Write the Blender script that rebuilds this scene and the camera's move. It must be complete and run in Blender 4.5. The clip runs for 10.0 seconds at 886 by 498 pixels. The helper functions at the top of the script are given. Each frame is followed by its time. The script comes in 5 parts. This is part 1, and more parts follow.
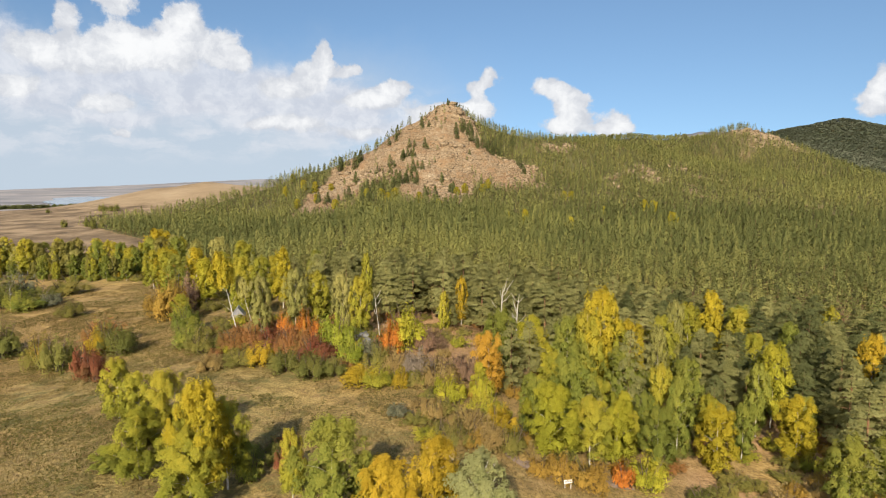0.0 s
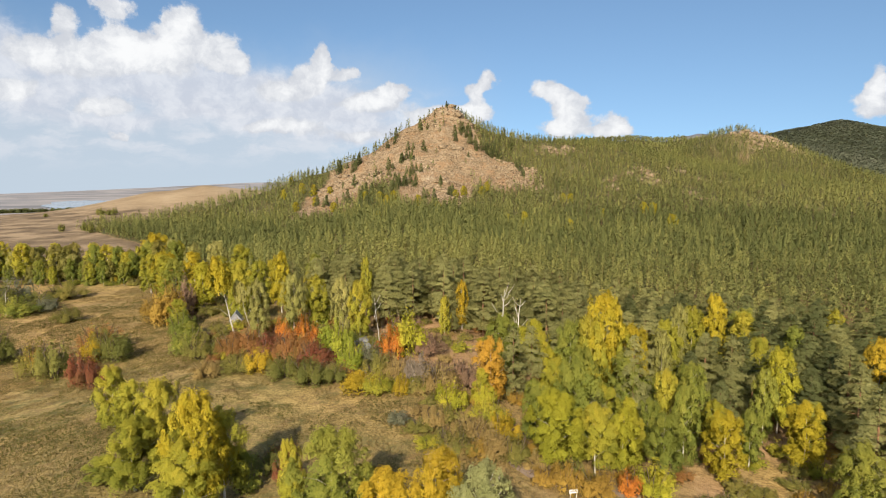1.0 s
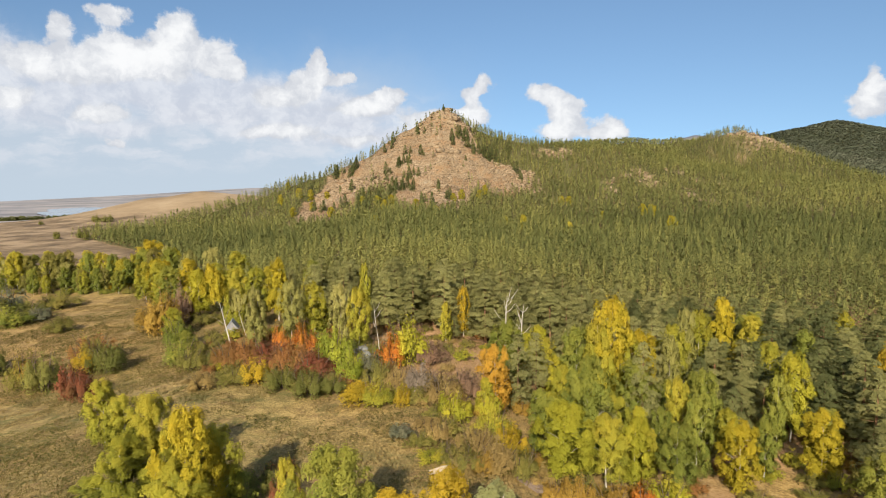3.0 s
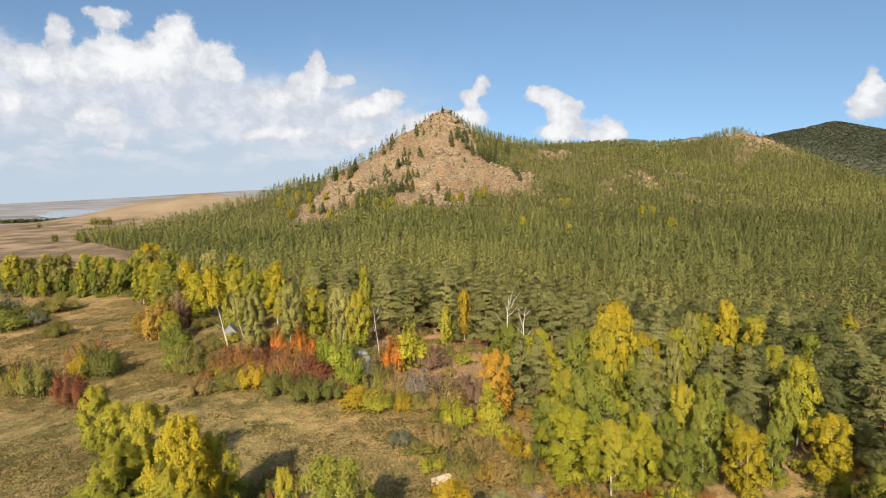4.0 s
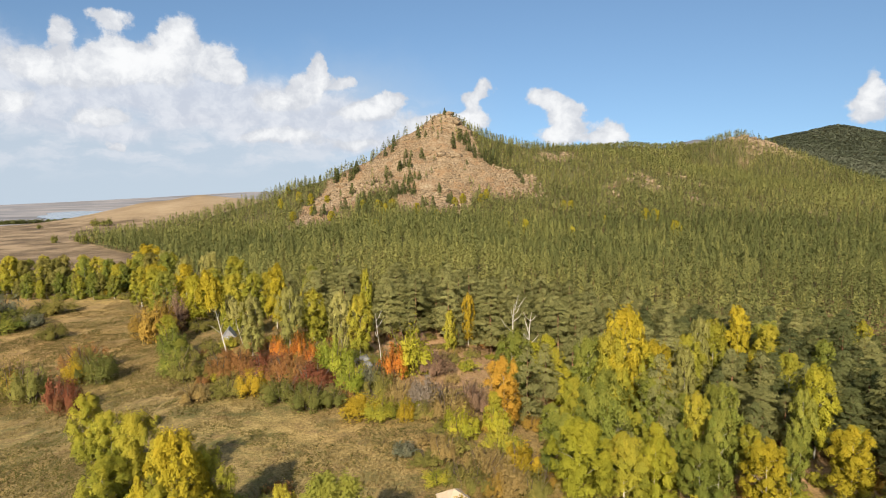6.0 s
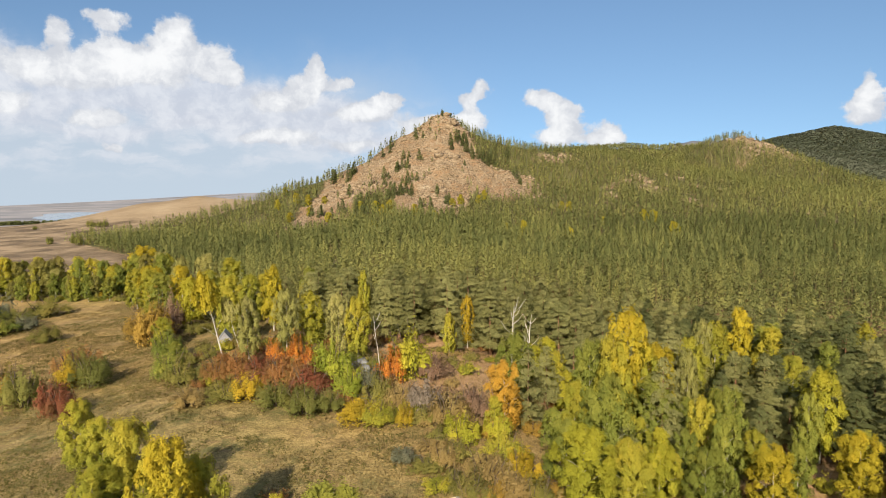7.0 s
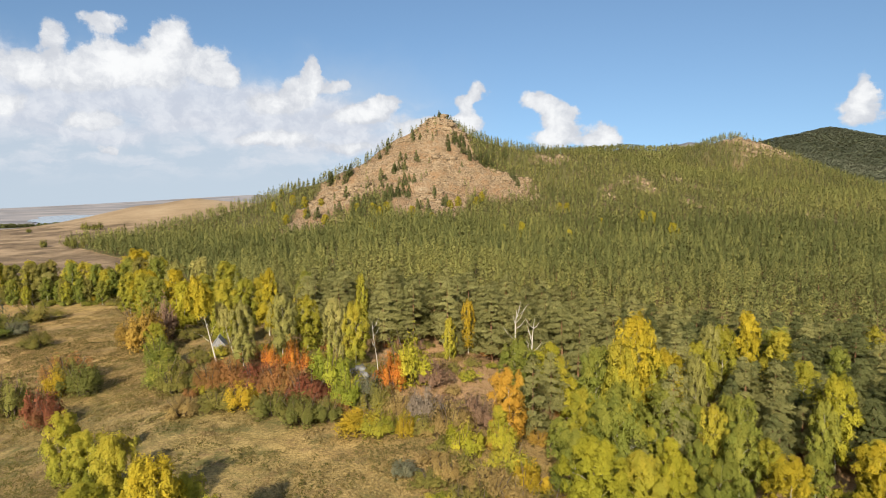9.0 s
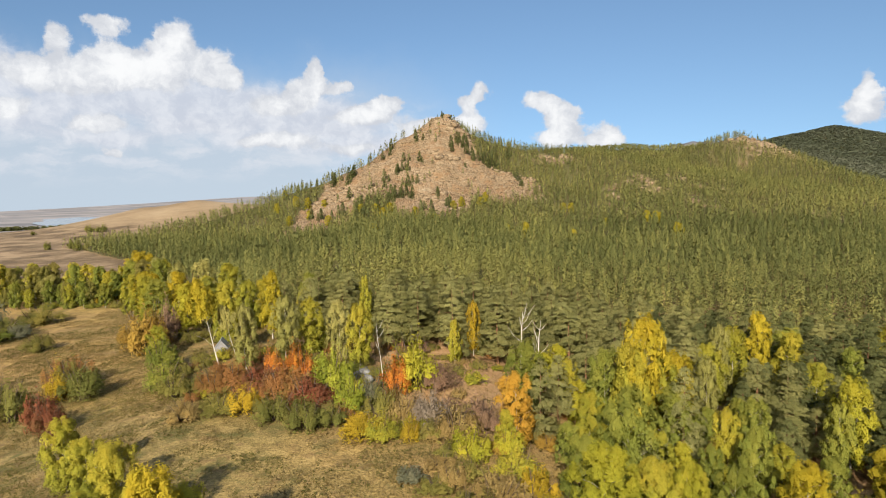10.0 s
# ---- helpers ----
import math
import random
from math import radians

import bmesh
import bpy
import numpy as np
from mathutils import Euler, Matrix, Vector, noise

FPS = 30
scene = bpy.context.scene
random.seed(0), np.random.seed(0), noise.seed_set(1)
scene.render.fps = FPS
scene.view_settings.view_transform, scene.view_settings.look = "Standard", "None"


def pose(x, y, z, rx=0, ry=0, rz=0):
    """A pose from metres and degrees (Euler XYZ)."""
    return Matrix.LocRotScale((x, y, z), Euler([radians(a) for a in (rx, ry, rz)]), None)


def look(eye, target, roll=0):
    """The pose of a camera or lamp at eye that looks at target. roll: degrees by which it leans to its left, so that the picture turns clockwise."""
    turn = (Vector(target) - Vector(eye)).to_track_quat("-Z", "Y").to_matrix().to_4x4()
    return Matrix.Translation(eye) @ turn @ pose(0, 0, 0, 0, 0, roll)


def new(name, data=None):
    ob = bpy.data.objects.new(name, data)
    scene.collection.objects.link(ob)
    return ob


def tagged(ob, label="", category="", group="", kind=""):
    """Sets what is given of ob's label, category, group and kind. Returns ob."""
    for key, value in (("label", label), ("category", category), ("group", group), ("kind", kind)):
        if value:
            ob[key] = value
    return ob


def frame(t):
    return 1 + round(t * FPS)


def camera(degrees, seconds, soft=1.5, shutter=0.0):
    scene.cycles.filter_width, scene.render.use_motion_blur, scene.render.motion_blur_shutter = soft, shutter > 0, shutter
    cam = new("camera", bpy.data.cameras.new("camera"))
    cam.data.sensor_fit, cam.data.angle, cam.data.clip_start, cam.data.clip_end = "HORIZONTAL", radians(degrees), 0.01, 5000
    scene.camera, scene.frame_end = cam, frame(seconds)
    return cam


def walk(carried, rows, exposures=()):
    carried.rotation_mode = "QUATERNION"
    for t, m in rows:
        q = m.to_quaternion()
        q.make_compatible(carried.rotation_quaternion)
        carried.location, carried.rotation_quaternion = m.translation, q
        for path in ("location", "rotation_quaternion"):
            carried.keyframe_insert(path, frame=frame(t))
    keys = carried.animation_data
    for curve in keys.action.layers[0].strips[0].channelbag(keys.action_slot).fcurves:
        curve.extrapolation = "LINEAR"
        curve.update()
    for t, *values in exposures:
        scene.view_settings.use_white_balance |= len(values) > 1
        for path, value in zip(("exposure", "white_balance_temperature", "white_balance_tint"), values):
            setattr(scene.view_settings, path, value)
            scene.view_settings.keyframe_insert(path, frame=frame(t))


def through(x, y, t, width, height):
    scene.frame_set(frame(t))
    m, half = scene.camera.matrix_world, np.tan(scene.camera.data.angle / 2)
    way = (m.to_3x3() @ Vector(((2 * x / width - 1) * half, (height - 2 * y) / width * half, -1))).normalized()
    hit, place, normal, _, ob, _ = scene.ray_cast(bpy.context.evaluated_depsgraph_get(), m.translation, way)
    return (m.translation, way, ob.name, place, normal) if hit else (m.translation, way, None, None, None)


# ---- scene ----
cam = camera(72.0, 10.0, soft=1.0)
PATH = [
    (0, 1.714, 1.844, 36.848, 82.998, 0.180, 0.279),
    (0.5, 1.509, 2.671, 36.886, 83.114, 0.348, 0.271),
    (1, 1.347, 3.543, 36.907, 83.241, 0.357, 0.138),
    (1.5, 1.154, 4.449, 36.887, 83.341, 0.480, 0.229),
    (2, 0.966, 5.231, 36.884, 83.489, 0.510, 0.334),
    (2.5, 0.823, 5.976, 36.860, 83.531, 0.676, 0.067),
    (4, 0.394, 8.344, 36.883, 83.762, 0.956, -0.241),
    (4.5, 0.205, 9.126, 36.887, 83.820, 0.922, -0.218),
    (5, 0.000, 10.000, 36.813, 83.899, 0.895, -0.096),
    (5.5, -0.101, 10.835, 36.790, 83.931, 0.834, -0.082),
    (7, -0.512, 13.393, 36.658, 84.069, 0.783, -0.370),
    (7.5, -0.737, 14.234, 36.651, 84.107, 0.818, -0.527),
    (8, -0.889, 15.143, 36.607, 84.130, 0.783, -0.198),
    (8.5, -1.017, 15.958, 36.560, 84.192, 0.843, -0.457),
    (9, -1.182, 16.787, 36.574, 84.238, 0.905, -0.689),
    (9.5, -1.288, 17.645, 36.536, 84.288, 0.915, -0.333),
    (10, -1.401, 18.552, 36.471, 84.296, 1.206, -0.393),
]
walk(cam, [(t, pose(*p)) for t, *p in PATH], [(0.0, 0.68), (10.0, 0.68)])

# ---- sun and sky ----
SUN_AZIMUTH, SUN_HEIGHT = 190.0, 30.5  # degrees clockwise from +y, and above the horizon
sun = new("sun", bpy.data.lights.new("sun", "SUN"))
sun.data.energy, sun.data.angle, sun.data.color = 5.0, radians(1.2), (1.0, 0.855, 0.645)
sun_way = Vector((math.sin(radians(SUN_AZIMUTH)) * math.cos(radians(SUN_HEIGHT)), math.cos(radians(SUN_AZIMUTH)) * math.cos(radians(SUN_HEIGHT)), math.sin(radians(SUN_HEIGHT))))
sun.matrix_world = look(tuple(sun_way * 300), (0, 0, 0))

# Cumulus heads: azimuth, height, half-widths, in degrees
CUMULUS = [
    (-31.0, 12.0, 1.0, 1.2), (-33.0, 9.6, 2.7, 1.3), (-27.5, 11.1, 1.8, 1.5), (-25.9, 10.4, 1.5, 1.1), (-29.2, 9.2, 3.2, 1.5), (-22.3, 13.1, 1.6, 1.5),
    (-23.4, 11.6, 1.9, 1.4), (-19.5, 11.3, 1.6, 1.2), (-23.8, 9.8, 3.2, 1.5), (-18.6, 9.7, 1.9, 0.9), (-27.6, 13.5, 1.8, 0.8), (-10.9, 10.5, 0.8, 1.4),
    (-12.0, 9.0, 1.9, 1.3), (-8.7, 9.3, 1.3, 0.7), (-14.5, 7.6, 3.0, 1.1), (-4.4, 8.0, 1.6, 0.7), (-5.7, 7.1, 2.3, 0.9), (-7.9, 6.6, 2.4, 0.6),
]
BANK = [
    (-31.0, 8.2, 4.5, 1.8), (-25.5, 8.0, 5.0, 2.0), (-20.0, 7.8, 4.5, 1.8), (-15.0, 7.6, 4.0, 1.6), (-10.5, 7.2, 3.6, 1.6), (-7.0, 6.0, 4.0, 1.1),
    (-33.5, 5.8, 3.0, 1.0), (-12.0, 5.2, 4.0, 0.9), (-5.0, 4.2, 3.5, 0.8), (-35.5, 10.0, 2.2, 2.0), (-9.0, 3.7, 4.0, 0.7), (-16.5, 4.3, 3.2, 0.7), (-28.0, 4.6, 4.5, 0.8), (-20.0, 5.8, 4.5, 1.0),
]
PUFFS = [
    (-28.7, 5.8, 2.2, 1.0), (-34.6, 6.8, 2.0, 1.0), (-13.3, 4.7, 2.9, 0.8), (-16.3, 4.3, 2.1, 0.6), (-7.8, 3.8, 3.0, 0.5), (-27.8, 3.6, 0.8, 0.5),
    (4.0, 8.9, 0.8, 0.9), (2.9, 7.8, 1.2, 0.7), (3.2, 6.1, 1.4, 1.0), (1.3, 5.6, 2.2, 1.0), (-1.5, 5.3, 2.9, 1.3), (9.4, 7.8, 1.7, 0.8), (10.9, 6.7, 1.6, 1.0),
    (11.7, 5.5, 1.9, 1.2), (10.8, 4.2, 2.2, 0.9), (15.3, 4.8, 1.4, 1.0), (15.0, 3.8, 1.8, 0.6), (34.9, 6.8, 0.8, 1.3), (34.7, 5.1, 1.7, 1.2),
]


def make_sky():
    world = bpy.data.worlds.new("sky")
    scene.world = world
    world.use_nodes = True
    nt = world.node_tree
    nt.nodes.clear()
    n, link = nt.nodes, nt.links

    def put(value, socket):
        if isinstance(value, bpy.types.NodeSocket):
            link.new(value, socket)
        else:
            socket.default_value = value

    def math_node(op, a, b=0.0, clamp=False):
        node = n.new("ShaderNodeMath")
        node.operation, node.use_clamp = op, clamp
        put(a, node.inputs[0]), put(b, node.inputs[1])
        return node.outputs[0]

    def vec(op, a, b):
        node = n.new("ShaderNodeVectorMath")
        node.operation = op
        put(a, node.inputs[0]), put(b, node.inputs[1])
        return node.outputs["Value"] if op == "LENGTH" else node.outputs[0]

    def smooth(v, lo, hi, out_lo=0.0, out_hi=1.0):
        node = n.new("ShaderNodeMapRange")
        node.interpolation_type = "SMOOTHSTEP"
        put(v, node.inputs[0])
        for k, x in enumerate((lo, hi, out_lo, out_hi)):
            node.inputs[k + 1].default_value = x
        return node.outputs[0]

    def noise_at(p, scale, detail, rough=0.55):
        node = n.new("ShaderNodeTexNoise")
        put(p, node.inputs["Vector"])
        node.inputs["Scale"].default_value, node.inputs["Detail"].default_value, node.inputs["Roughness"].default_value = scale, detail, rough
        return node.outputs[0]

    sky = n.new("ShaderNodeTexSky")
    sky.sky_type, sky.sun_disc = "NISHITA", False
    sky.sun_elevation, sky.sun_rotation = radians(SUN_HEIGHT), radians(SUN_AZIMUTH)
    sky.altitude, sky.air_density, sky.dust_density, sky.ozone_density = 400, 1.0, 0.25, 2.2
    way = n.new("ShaderNodeTexCoord").outputs["Generated"]
    part = n.new("ShaderNodeSeparateXYZ")
    link.new(way, part.inputs[0])
    aloft = n.new("ShaderNodeCombineXYZ")
    link.new(part.outputs[0], aloft.inputs[0]), link.new(part.outputs[1], aloft.inputs[1])
    link.new(math_node("ADD", math_node("MULTIPLY", math_node("MAXIMUM", part.outputs[2], 0.0), 0.8), 0.14), aloft.inputs[2])
    link.new(vec("NORMALIZE", aloft.outputs[0], (0, 0, 0)), sky.inputs[0])
    azimuth = math_node("MULTIPLY", math_node("ARCTAN2", part.outputs[0], part.outputs[1]), 57.2958)
    height = math_node("MULTIPLY", math_node("ARCSINE", part.outputs[2]), 57.2958)
    place = n.new("ShaderNodeCombineXYZ")
    link.new(azimuth, place.inputs[0]), link.new(height, place.inputs[1])
    p = place.outputs[0]
    # ragged edges: the places are pushed about by noise before the heads are laid out
    push = n.new("ShaderNodeTexNoise")
    link.new(p, push.inputs["Vector"])
    push.inputs["Scale"].default_value, push.inputs["Detail"].default_value, push.inputs["Roughness"].default_value = 0.42, 5, 0.6
    shift = vec("MULTIPLY", vec("SUBTRACT", push.outputs[1], (0.5, 0.5, 0.5)), (2.4, 1.7, 0))
    q = vec("ADD", p, shift)

    def heads(rows, at):
        total = 0.0
        for a, h, wa, wh in rows:
            away = vec("LENGTH", vec("MULTIPLY", vec("SUBTRACT", at, (a, h, 0)), (0.72 / wa, 0.72 / wh, 0)), (0, 0, 0))
            total = math_node("ADD", total, smooth(away, 1.25, 0.0))
        return total

    fine = noise_at(p, 1.1, 6, 0.62)
    broad = noise_at(p, 0.16, 5, 0.6)
    billow = noise_at(vec("ADD", q, (3.0, 7.0, 0)), 0.55, 6, 0.62)
    heap = math_node("ADD", heads(CUMULUS, q), heads(PUFFS, q))
    lit = math_node("ADD", heap, math_node("MULTIPLY", math_node("MULTIPLY", math_node("SUBTRACT", fine, 0.5), 0.8), smooth(heap, 0.0, 0.25)))
    solid = smooth(lit, 0.36, 0.74)
    # the broken bank behind the heads, thin towards its foot
    body = heads(BANK, q)
    soft = math_node("ADD", body, math_node("MULTIPLY", math_node("MULTIPLY", math_node("SUBTRACT", billow, 0.5), 1.25), smooth(body, 0.0, 0.3)))
    bank = math_node("MULTIPLY", smooth(soft, 0.0, 1.05), 0.88)
    # haze over the open plain
    haze = math_node("MULTIPLY", smooth(azimuth, 8.0, -14.0), smooth(math_node("ADD", height, math_node("MULTIPLY", broad, 6.0)), 16.5, 7.0))
    haze = math_node("MULTIPLY", haze, 0.88)
    # faint layered veils of cloud low over the plain
    sheet = vec("MULTIPLY", q, (0.35, 1.1, 0))
    veil = math_node("MULTIPLY", smooth(noise_at(sheet, 0.55, 6, 0.6), 0.42, 0.66), smooth(azimuth, 6.0, -8.0))
    veil = math_node("MULTIPLY", math_node("MULTIPLY", veil, smooth(height, 9.0, 5.0)), math_node("MULTIPLY", smooth(height, 0.3, 3.0), 0.75))
    # fair-weather clouds added over the rest of the sky, out of the view, to fill the shadows
    rest = math_node("MULTIPLY", smooth(noise_at(way, 3.2, 6), 0.37, 0.54), smooth(math_node("ABSOLUTE", azimuth), 45, 70))
    rest = math_node("MULTIPLY", rest, smooth(height, 2, 12))

    def mix(f, u, v):
        node = n.new("ShaderNodeMix")
        node.data_type = "RGBA"
        for value, socket in zip((f, u, v), (node.inputs[0], node.inputs[6], node.inputs[7])):
            put(value, socket)
        return node.outputs[2]

    # tops are white, bellies grey
    white = mix(smooth(math_node("ADD", math_node("MULTIPLY", lit, 0.30), billow), 0.55, 1.05), (6.4, 6.7, 7.3, 1), (9.7, 9.8, 9.9, 1))
    pale = mix(smooth(billow, 0.36, 0.68), (6.2, 6.6, 7.5, 1), (8.0, 8.25, 8.8, 1))
    clear = vec("MULTIPLY", sky.outputs[0], (1.20, 1.29, 1.30))
    colour = mix(haze, clear, (5.7, 6.45, 7.3, 1))
    colour = mix(veil, colour, (7.4, 7.75, 8.4, 1))
    colour = mix(bank, colour, pale)
    colour = mix(math_node("MAXIMUM", solid, rest, True), colour, white)
    back = n.new("ShaderNodeBackground")
    link.new(colour, back.inputs[0])
    back.inputs[1].default_value = 0.062
    link.new(back.outputs[0], n.new("ShaderNodeOutputWorld").inputs[0])


make_sky()

# ---- materials ----
def material(name, build):
    mat = bpy.data.materials.new(name)
    mat.use_nodes = True
    nt = mat.node_tree
    nt.nodes.clear()
    shader = build(nt)
    nt.links.new(shader, nt.nodes.new("ShaderNodeOutputMaterial").inputs[0])
    return mat


def ramp(nt, value, stops):
    node = nt.nodes.new("ShaderNodeValToRGB")
    nt.links.new(value, node.inputs[0])
    el = node.color_ramp.elements
    while len(el) < len(stops):
        el.new(0.5)
    for e, (at, colour) in zip(el, stops):
        e.position, e.color = at, (*colour, 1)
    return node.outputs[0]


def nz(nt, scale, detail=4, rough=0.55, stretch=None):
    co = nt.nodes.new("ShaderNodeTexCoord").outputs["Object"]
    if stretch:
        m = nt.nodes.new("ShaderNodeMapping")
        m.inputs["Scale"].default_value = stretch
        nt.links.new(co, m.inputs[0])
        co = m.outputs[0]
    node = nt.nodes.new("ShaderNodeTexNoise")
    nt.links.new(co, node.inputs["Vector"])
    node.inputs["Scale"].default_value, node.inputs["Detail"].default_value, node.inputs["Roughness"].default_value = scale, detail, rough
    return node.outputs[0]


def calc(nt, op, a, b, clamp=False):
    node = nt.nodes.new("ShaderNodeMath")
    node.operation, node.use_clamp = op, clamp
    for v, s in zip((a, b), node.inputs):
        if isinstance(v, bpy.types.NodeSocket):
            nt.links.new(v, s)
        else:
            s.default_value = v
    return node.outputs[0]


def blend(nt, f, a, b):
    node = nt.nodes.new("ShaderNodeMix")
    node.data_type = "RGBA"
    for v, s in zip((f, a, b), (node.inputs[0], node.inputs[6], node.inputs[7])):
        if isinstance(v, bpy.types.NodeSocket):
            nt.links.new(v, s)
        else:
            s.default_value = v if isinstance(v, float) else (*v, 1)
    return node.outputs[2]


def surface(nt, colour, rough=0.9, bump=None, strength=0.5, distance=0.05, metal=0.0):
    b = nt.nodes.new("ShaderNodeBsdfPrincipled")
    if isinstance(colour, bpy.types.NodeSocket):
        nt.links.new(colour, b.inputs["Base Color"])
    else:
        b.inputs["Base Color"].default_value = (*colour, 1)
    b.inputs["Roughness"].default_value, b.inputs["Metallic"].default_value = rough, metal
    b.inputs["Specular IOR Level"].default_value = 0.25
    if bump is not None:
        node = nt.nodes.new("ShaderNodeBump")
        node.inputs["Strength"].default_value, node.inputs["Distance"].default_value = strength, distance
        nt.links.new(bump, node.inputs["Height"])
        nt.links.new(node.outputs[0], b.inputs["Normal"])
    return b.outputs[0]


def leaf_material(name, stops, through=0.48, grain=7.5, gaps=0.48):
    """Leaves or needles: the colour runs with each spray's own tint, light shines through a little, and each spray is ragged, with gaps
    between its leaves (grain: gaps to the metre)."""
    def build(nt):
        tint = nt.nodes.new("ShaderNodeAttribute")
        tint.attribute_name = "tint"
        own = nt.nodes.new("ShaderNodeObjectInfo").outputs["Random"]
        v = calc(nt, "ADD", tint.outputs["Fac"], calc(nt, "MULTIPLY", calc(nt, "SUBTRACT", own, 0.5), 0.42), True)
        colour = ramp(nt, v, stops)
        d, tr, mix = nt.nodes.new("ShaderNodeBsdfDiffuse"), nt.nodes.new("ShaderNodeBsdfTranslucent"), nt.nodes.new("ShaderNodeMixShader")
        # a spray holds many leaves: stored normals, leaned up, light them as the side of the crown on which they grow
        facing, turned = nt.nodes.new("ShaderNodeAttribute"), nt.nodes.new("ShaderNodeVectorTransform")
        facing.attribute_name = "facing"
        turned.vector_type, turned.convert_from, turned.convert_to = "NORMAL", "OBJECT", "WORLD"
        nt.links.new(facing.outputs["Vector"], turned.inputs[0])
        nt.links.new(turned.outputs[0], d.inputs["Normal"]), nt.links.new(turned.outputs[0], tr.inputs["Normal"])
        nt.links.new(colour, d.inputs[0]), nt.links.new(colour, tr.inputs[0])
        mix.inputs[0].default_value = through
        nt.links.new(d.outputs[0], mix.inputs[1]), nt.links.new(tr.outputs[0], mix.inputs[2])
        gap = calc(nt, "LESS_THAN", nz(nt, grain, 1.0, 0.6), gaps)
        ragged = nt.nodes.new("ShaderNodeMixShader")
        nt.links.new(gap, ragged.inputs[0])
        nt.links.new(mix.outputs[0], ragged.inputs[1])
        nt.links.new(nt.nodes.new("ShaderNodeBsdfTransparent").outputs[0], ragged.inputs[2])
        return ragged.outputs[0]
    return material(name, build)


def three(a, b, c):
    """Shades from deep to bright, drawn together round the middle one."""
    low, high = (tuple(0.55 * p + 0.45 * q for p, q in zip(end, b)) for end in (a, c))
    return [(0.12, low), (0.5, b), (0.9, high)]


LEAF = {
    "lime": leaf_material("leaves_lime", three((0.17, 0.22, 0.045), (0.46, 0.445, 0.065), (0.76, 0.61, 0.085))),
    "gold": leaf_material("leaves_gold", three((0.28, 0.25, 0.03), (0.58, 0.48, 0.05), (0.78, 0.58, 0.06))),
    "amber": leaf_material("leaves_amber", three((0.3, 0.24, 0.03), (0.62, 0.45, 0.05), (0.78, 0.56, 0.07))),
    "green": leaf_material("leaves_green", three((0.13, 0.175, 0.045), (0.30, 0.335, 0.07), (0.52, 0.48, 0.095))),
    "bright": leaf_material("leaves_bright", three((0.25, 0.28, 0.04), (0.52, 0.50, 0.06), (0.74, 0.63, 0.08))),
    "fresh": leaf_material("leaves_fresh", three((0.19, 0.24, 0.04), (0.40, 0.44, 0.06), (0.62, 0.60, 0.09))),
    "pale": leaf_material("leaves_pale", three((0.25, 0.26, 0.08), (0.46, 0.44, 0.14), (0.64, 0.57, 0.22))),
    "willow": leaf_material("leaves_willow", three((0.18, 0.20, 0.08), (0.31, 0.335, 0.13), (0.50, 0.49, 0.23))),
    "orange": leaf_material("leaves_orange", three((0.34, 0.22, 0.04), (0.7, 0.42, 0.07), (0.8, 0.52, 0.09))),
    "flame": leaf_material("leaves_flame", three((0.42, 0.16, 0.04), (0.76, 0.29, 0.06), (0.82, 0.45, 0.08))),
    "rust": leaf_material("leaves_rust", three((0.24, 0.19, 0.06), (0.42, 0.225, 0.085), (0.55, 0.27, 0.1))),
    "crimson": leaf_material("leaves_crimson", three((0.19, 0.15, 0.055), (0.33, 0.135, 0.075), (0.46, 0.16, 0.09))),
    "olive": leaf_material("leaves_olive", three((0.19, 0.19, 0.055), (0.31, 0.29, 0.08), (0.47, 0.39, 0.11))),
    "darkgreen": leaf_material("leaves_dark_green", three((0.14, 0.155, 0.045), (0.24, 0.25, 0.07), (0.38, 0.34, 0.1))),
    "brown": leaf_material("leaves_brown", three((0.29, 0.22, 0.085), (0.45, 0.325, 0.13), (0.57, 0.45, 0.18))),
    "plum": leaf_material("leaves_plum", three((0.24, 0.17, 0.11), (0.38, 0.25, 0.17), (0.5, 0.33, 0.23))),
    "grey": leaf_material("twigs_grey", three((0.22, 0.18, 0.13), (0.33, 0.27, 0.21), (0.42, 0.36, 0.29))),
    "sage": leaf_material("leaves_sage", three((0.151, 0.170, 0.105), (0.253, 0.261, 0.168), (0.368, 0.352, 0.230))),
    "ochre": leaf_material("leaves_ochre", three((0.26, 0.19, 0.05), (0.48, 0.31, 0.07), (0.6, 0.42, 0.1))),
    "flamegreen": leaf_material("leaves_turning_red", three((0.176, 0.192, 0.055), (0.368, 0.306, 0.068), (0.650, 0.238, 0.080))),
}
WORDS = {"lime": "yellow-green", "gold": "golden yellow", "amber": "deep amber-yellow", "green": "still green", "bright": "bright lemon-green", "pale": "pale yellow", "fresh": "fresh green",
         "willow": "silvery grey-green", "orange": "orange", "flame": "flame-orange", "rust": "rust-red", "crimson": "dark crimson", "olive": "olive-green",
         "darkgreen": "dark green", "brown": "brown", "plum": "purplish-brown", "grey": "grey leafless", "sage": "sage-green", "ochre": "ochre-orange", "flamegreen": "half red, half green"}
NEEDLES = leaf_material("pine_needles", [(0.05, (0.24, 0.25, 0.095)), (0.5, (0.385, 0.38, 0.155)), (0.95, (0.51, 0.485, 0.195))], 0.55, 6.0, 0.50)
FAR_NEEDLES = leaf_material("pine_needles_far", [(0.05, (0.195, 0.22, 0.082)), (0.5, (0.33, 0.345, 0.122)), (0.95, (0.46, 0.445, 0.15))], 0.55, 2.2, 0.48)
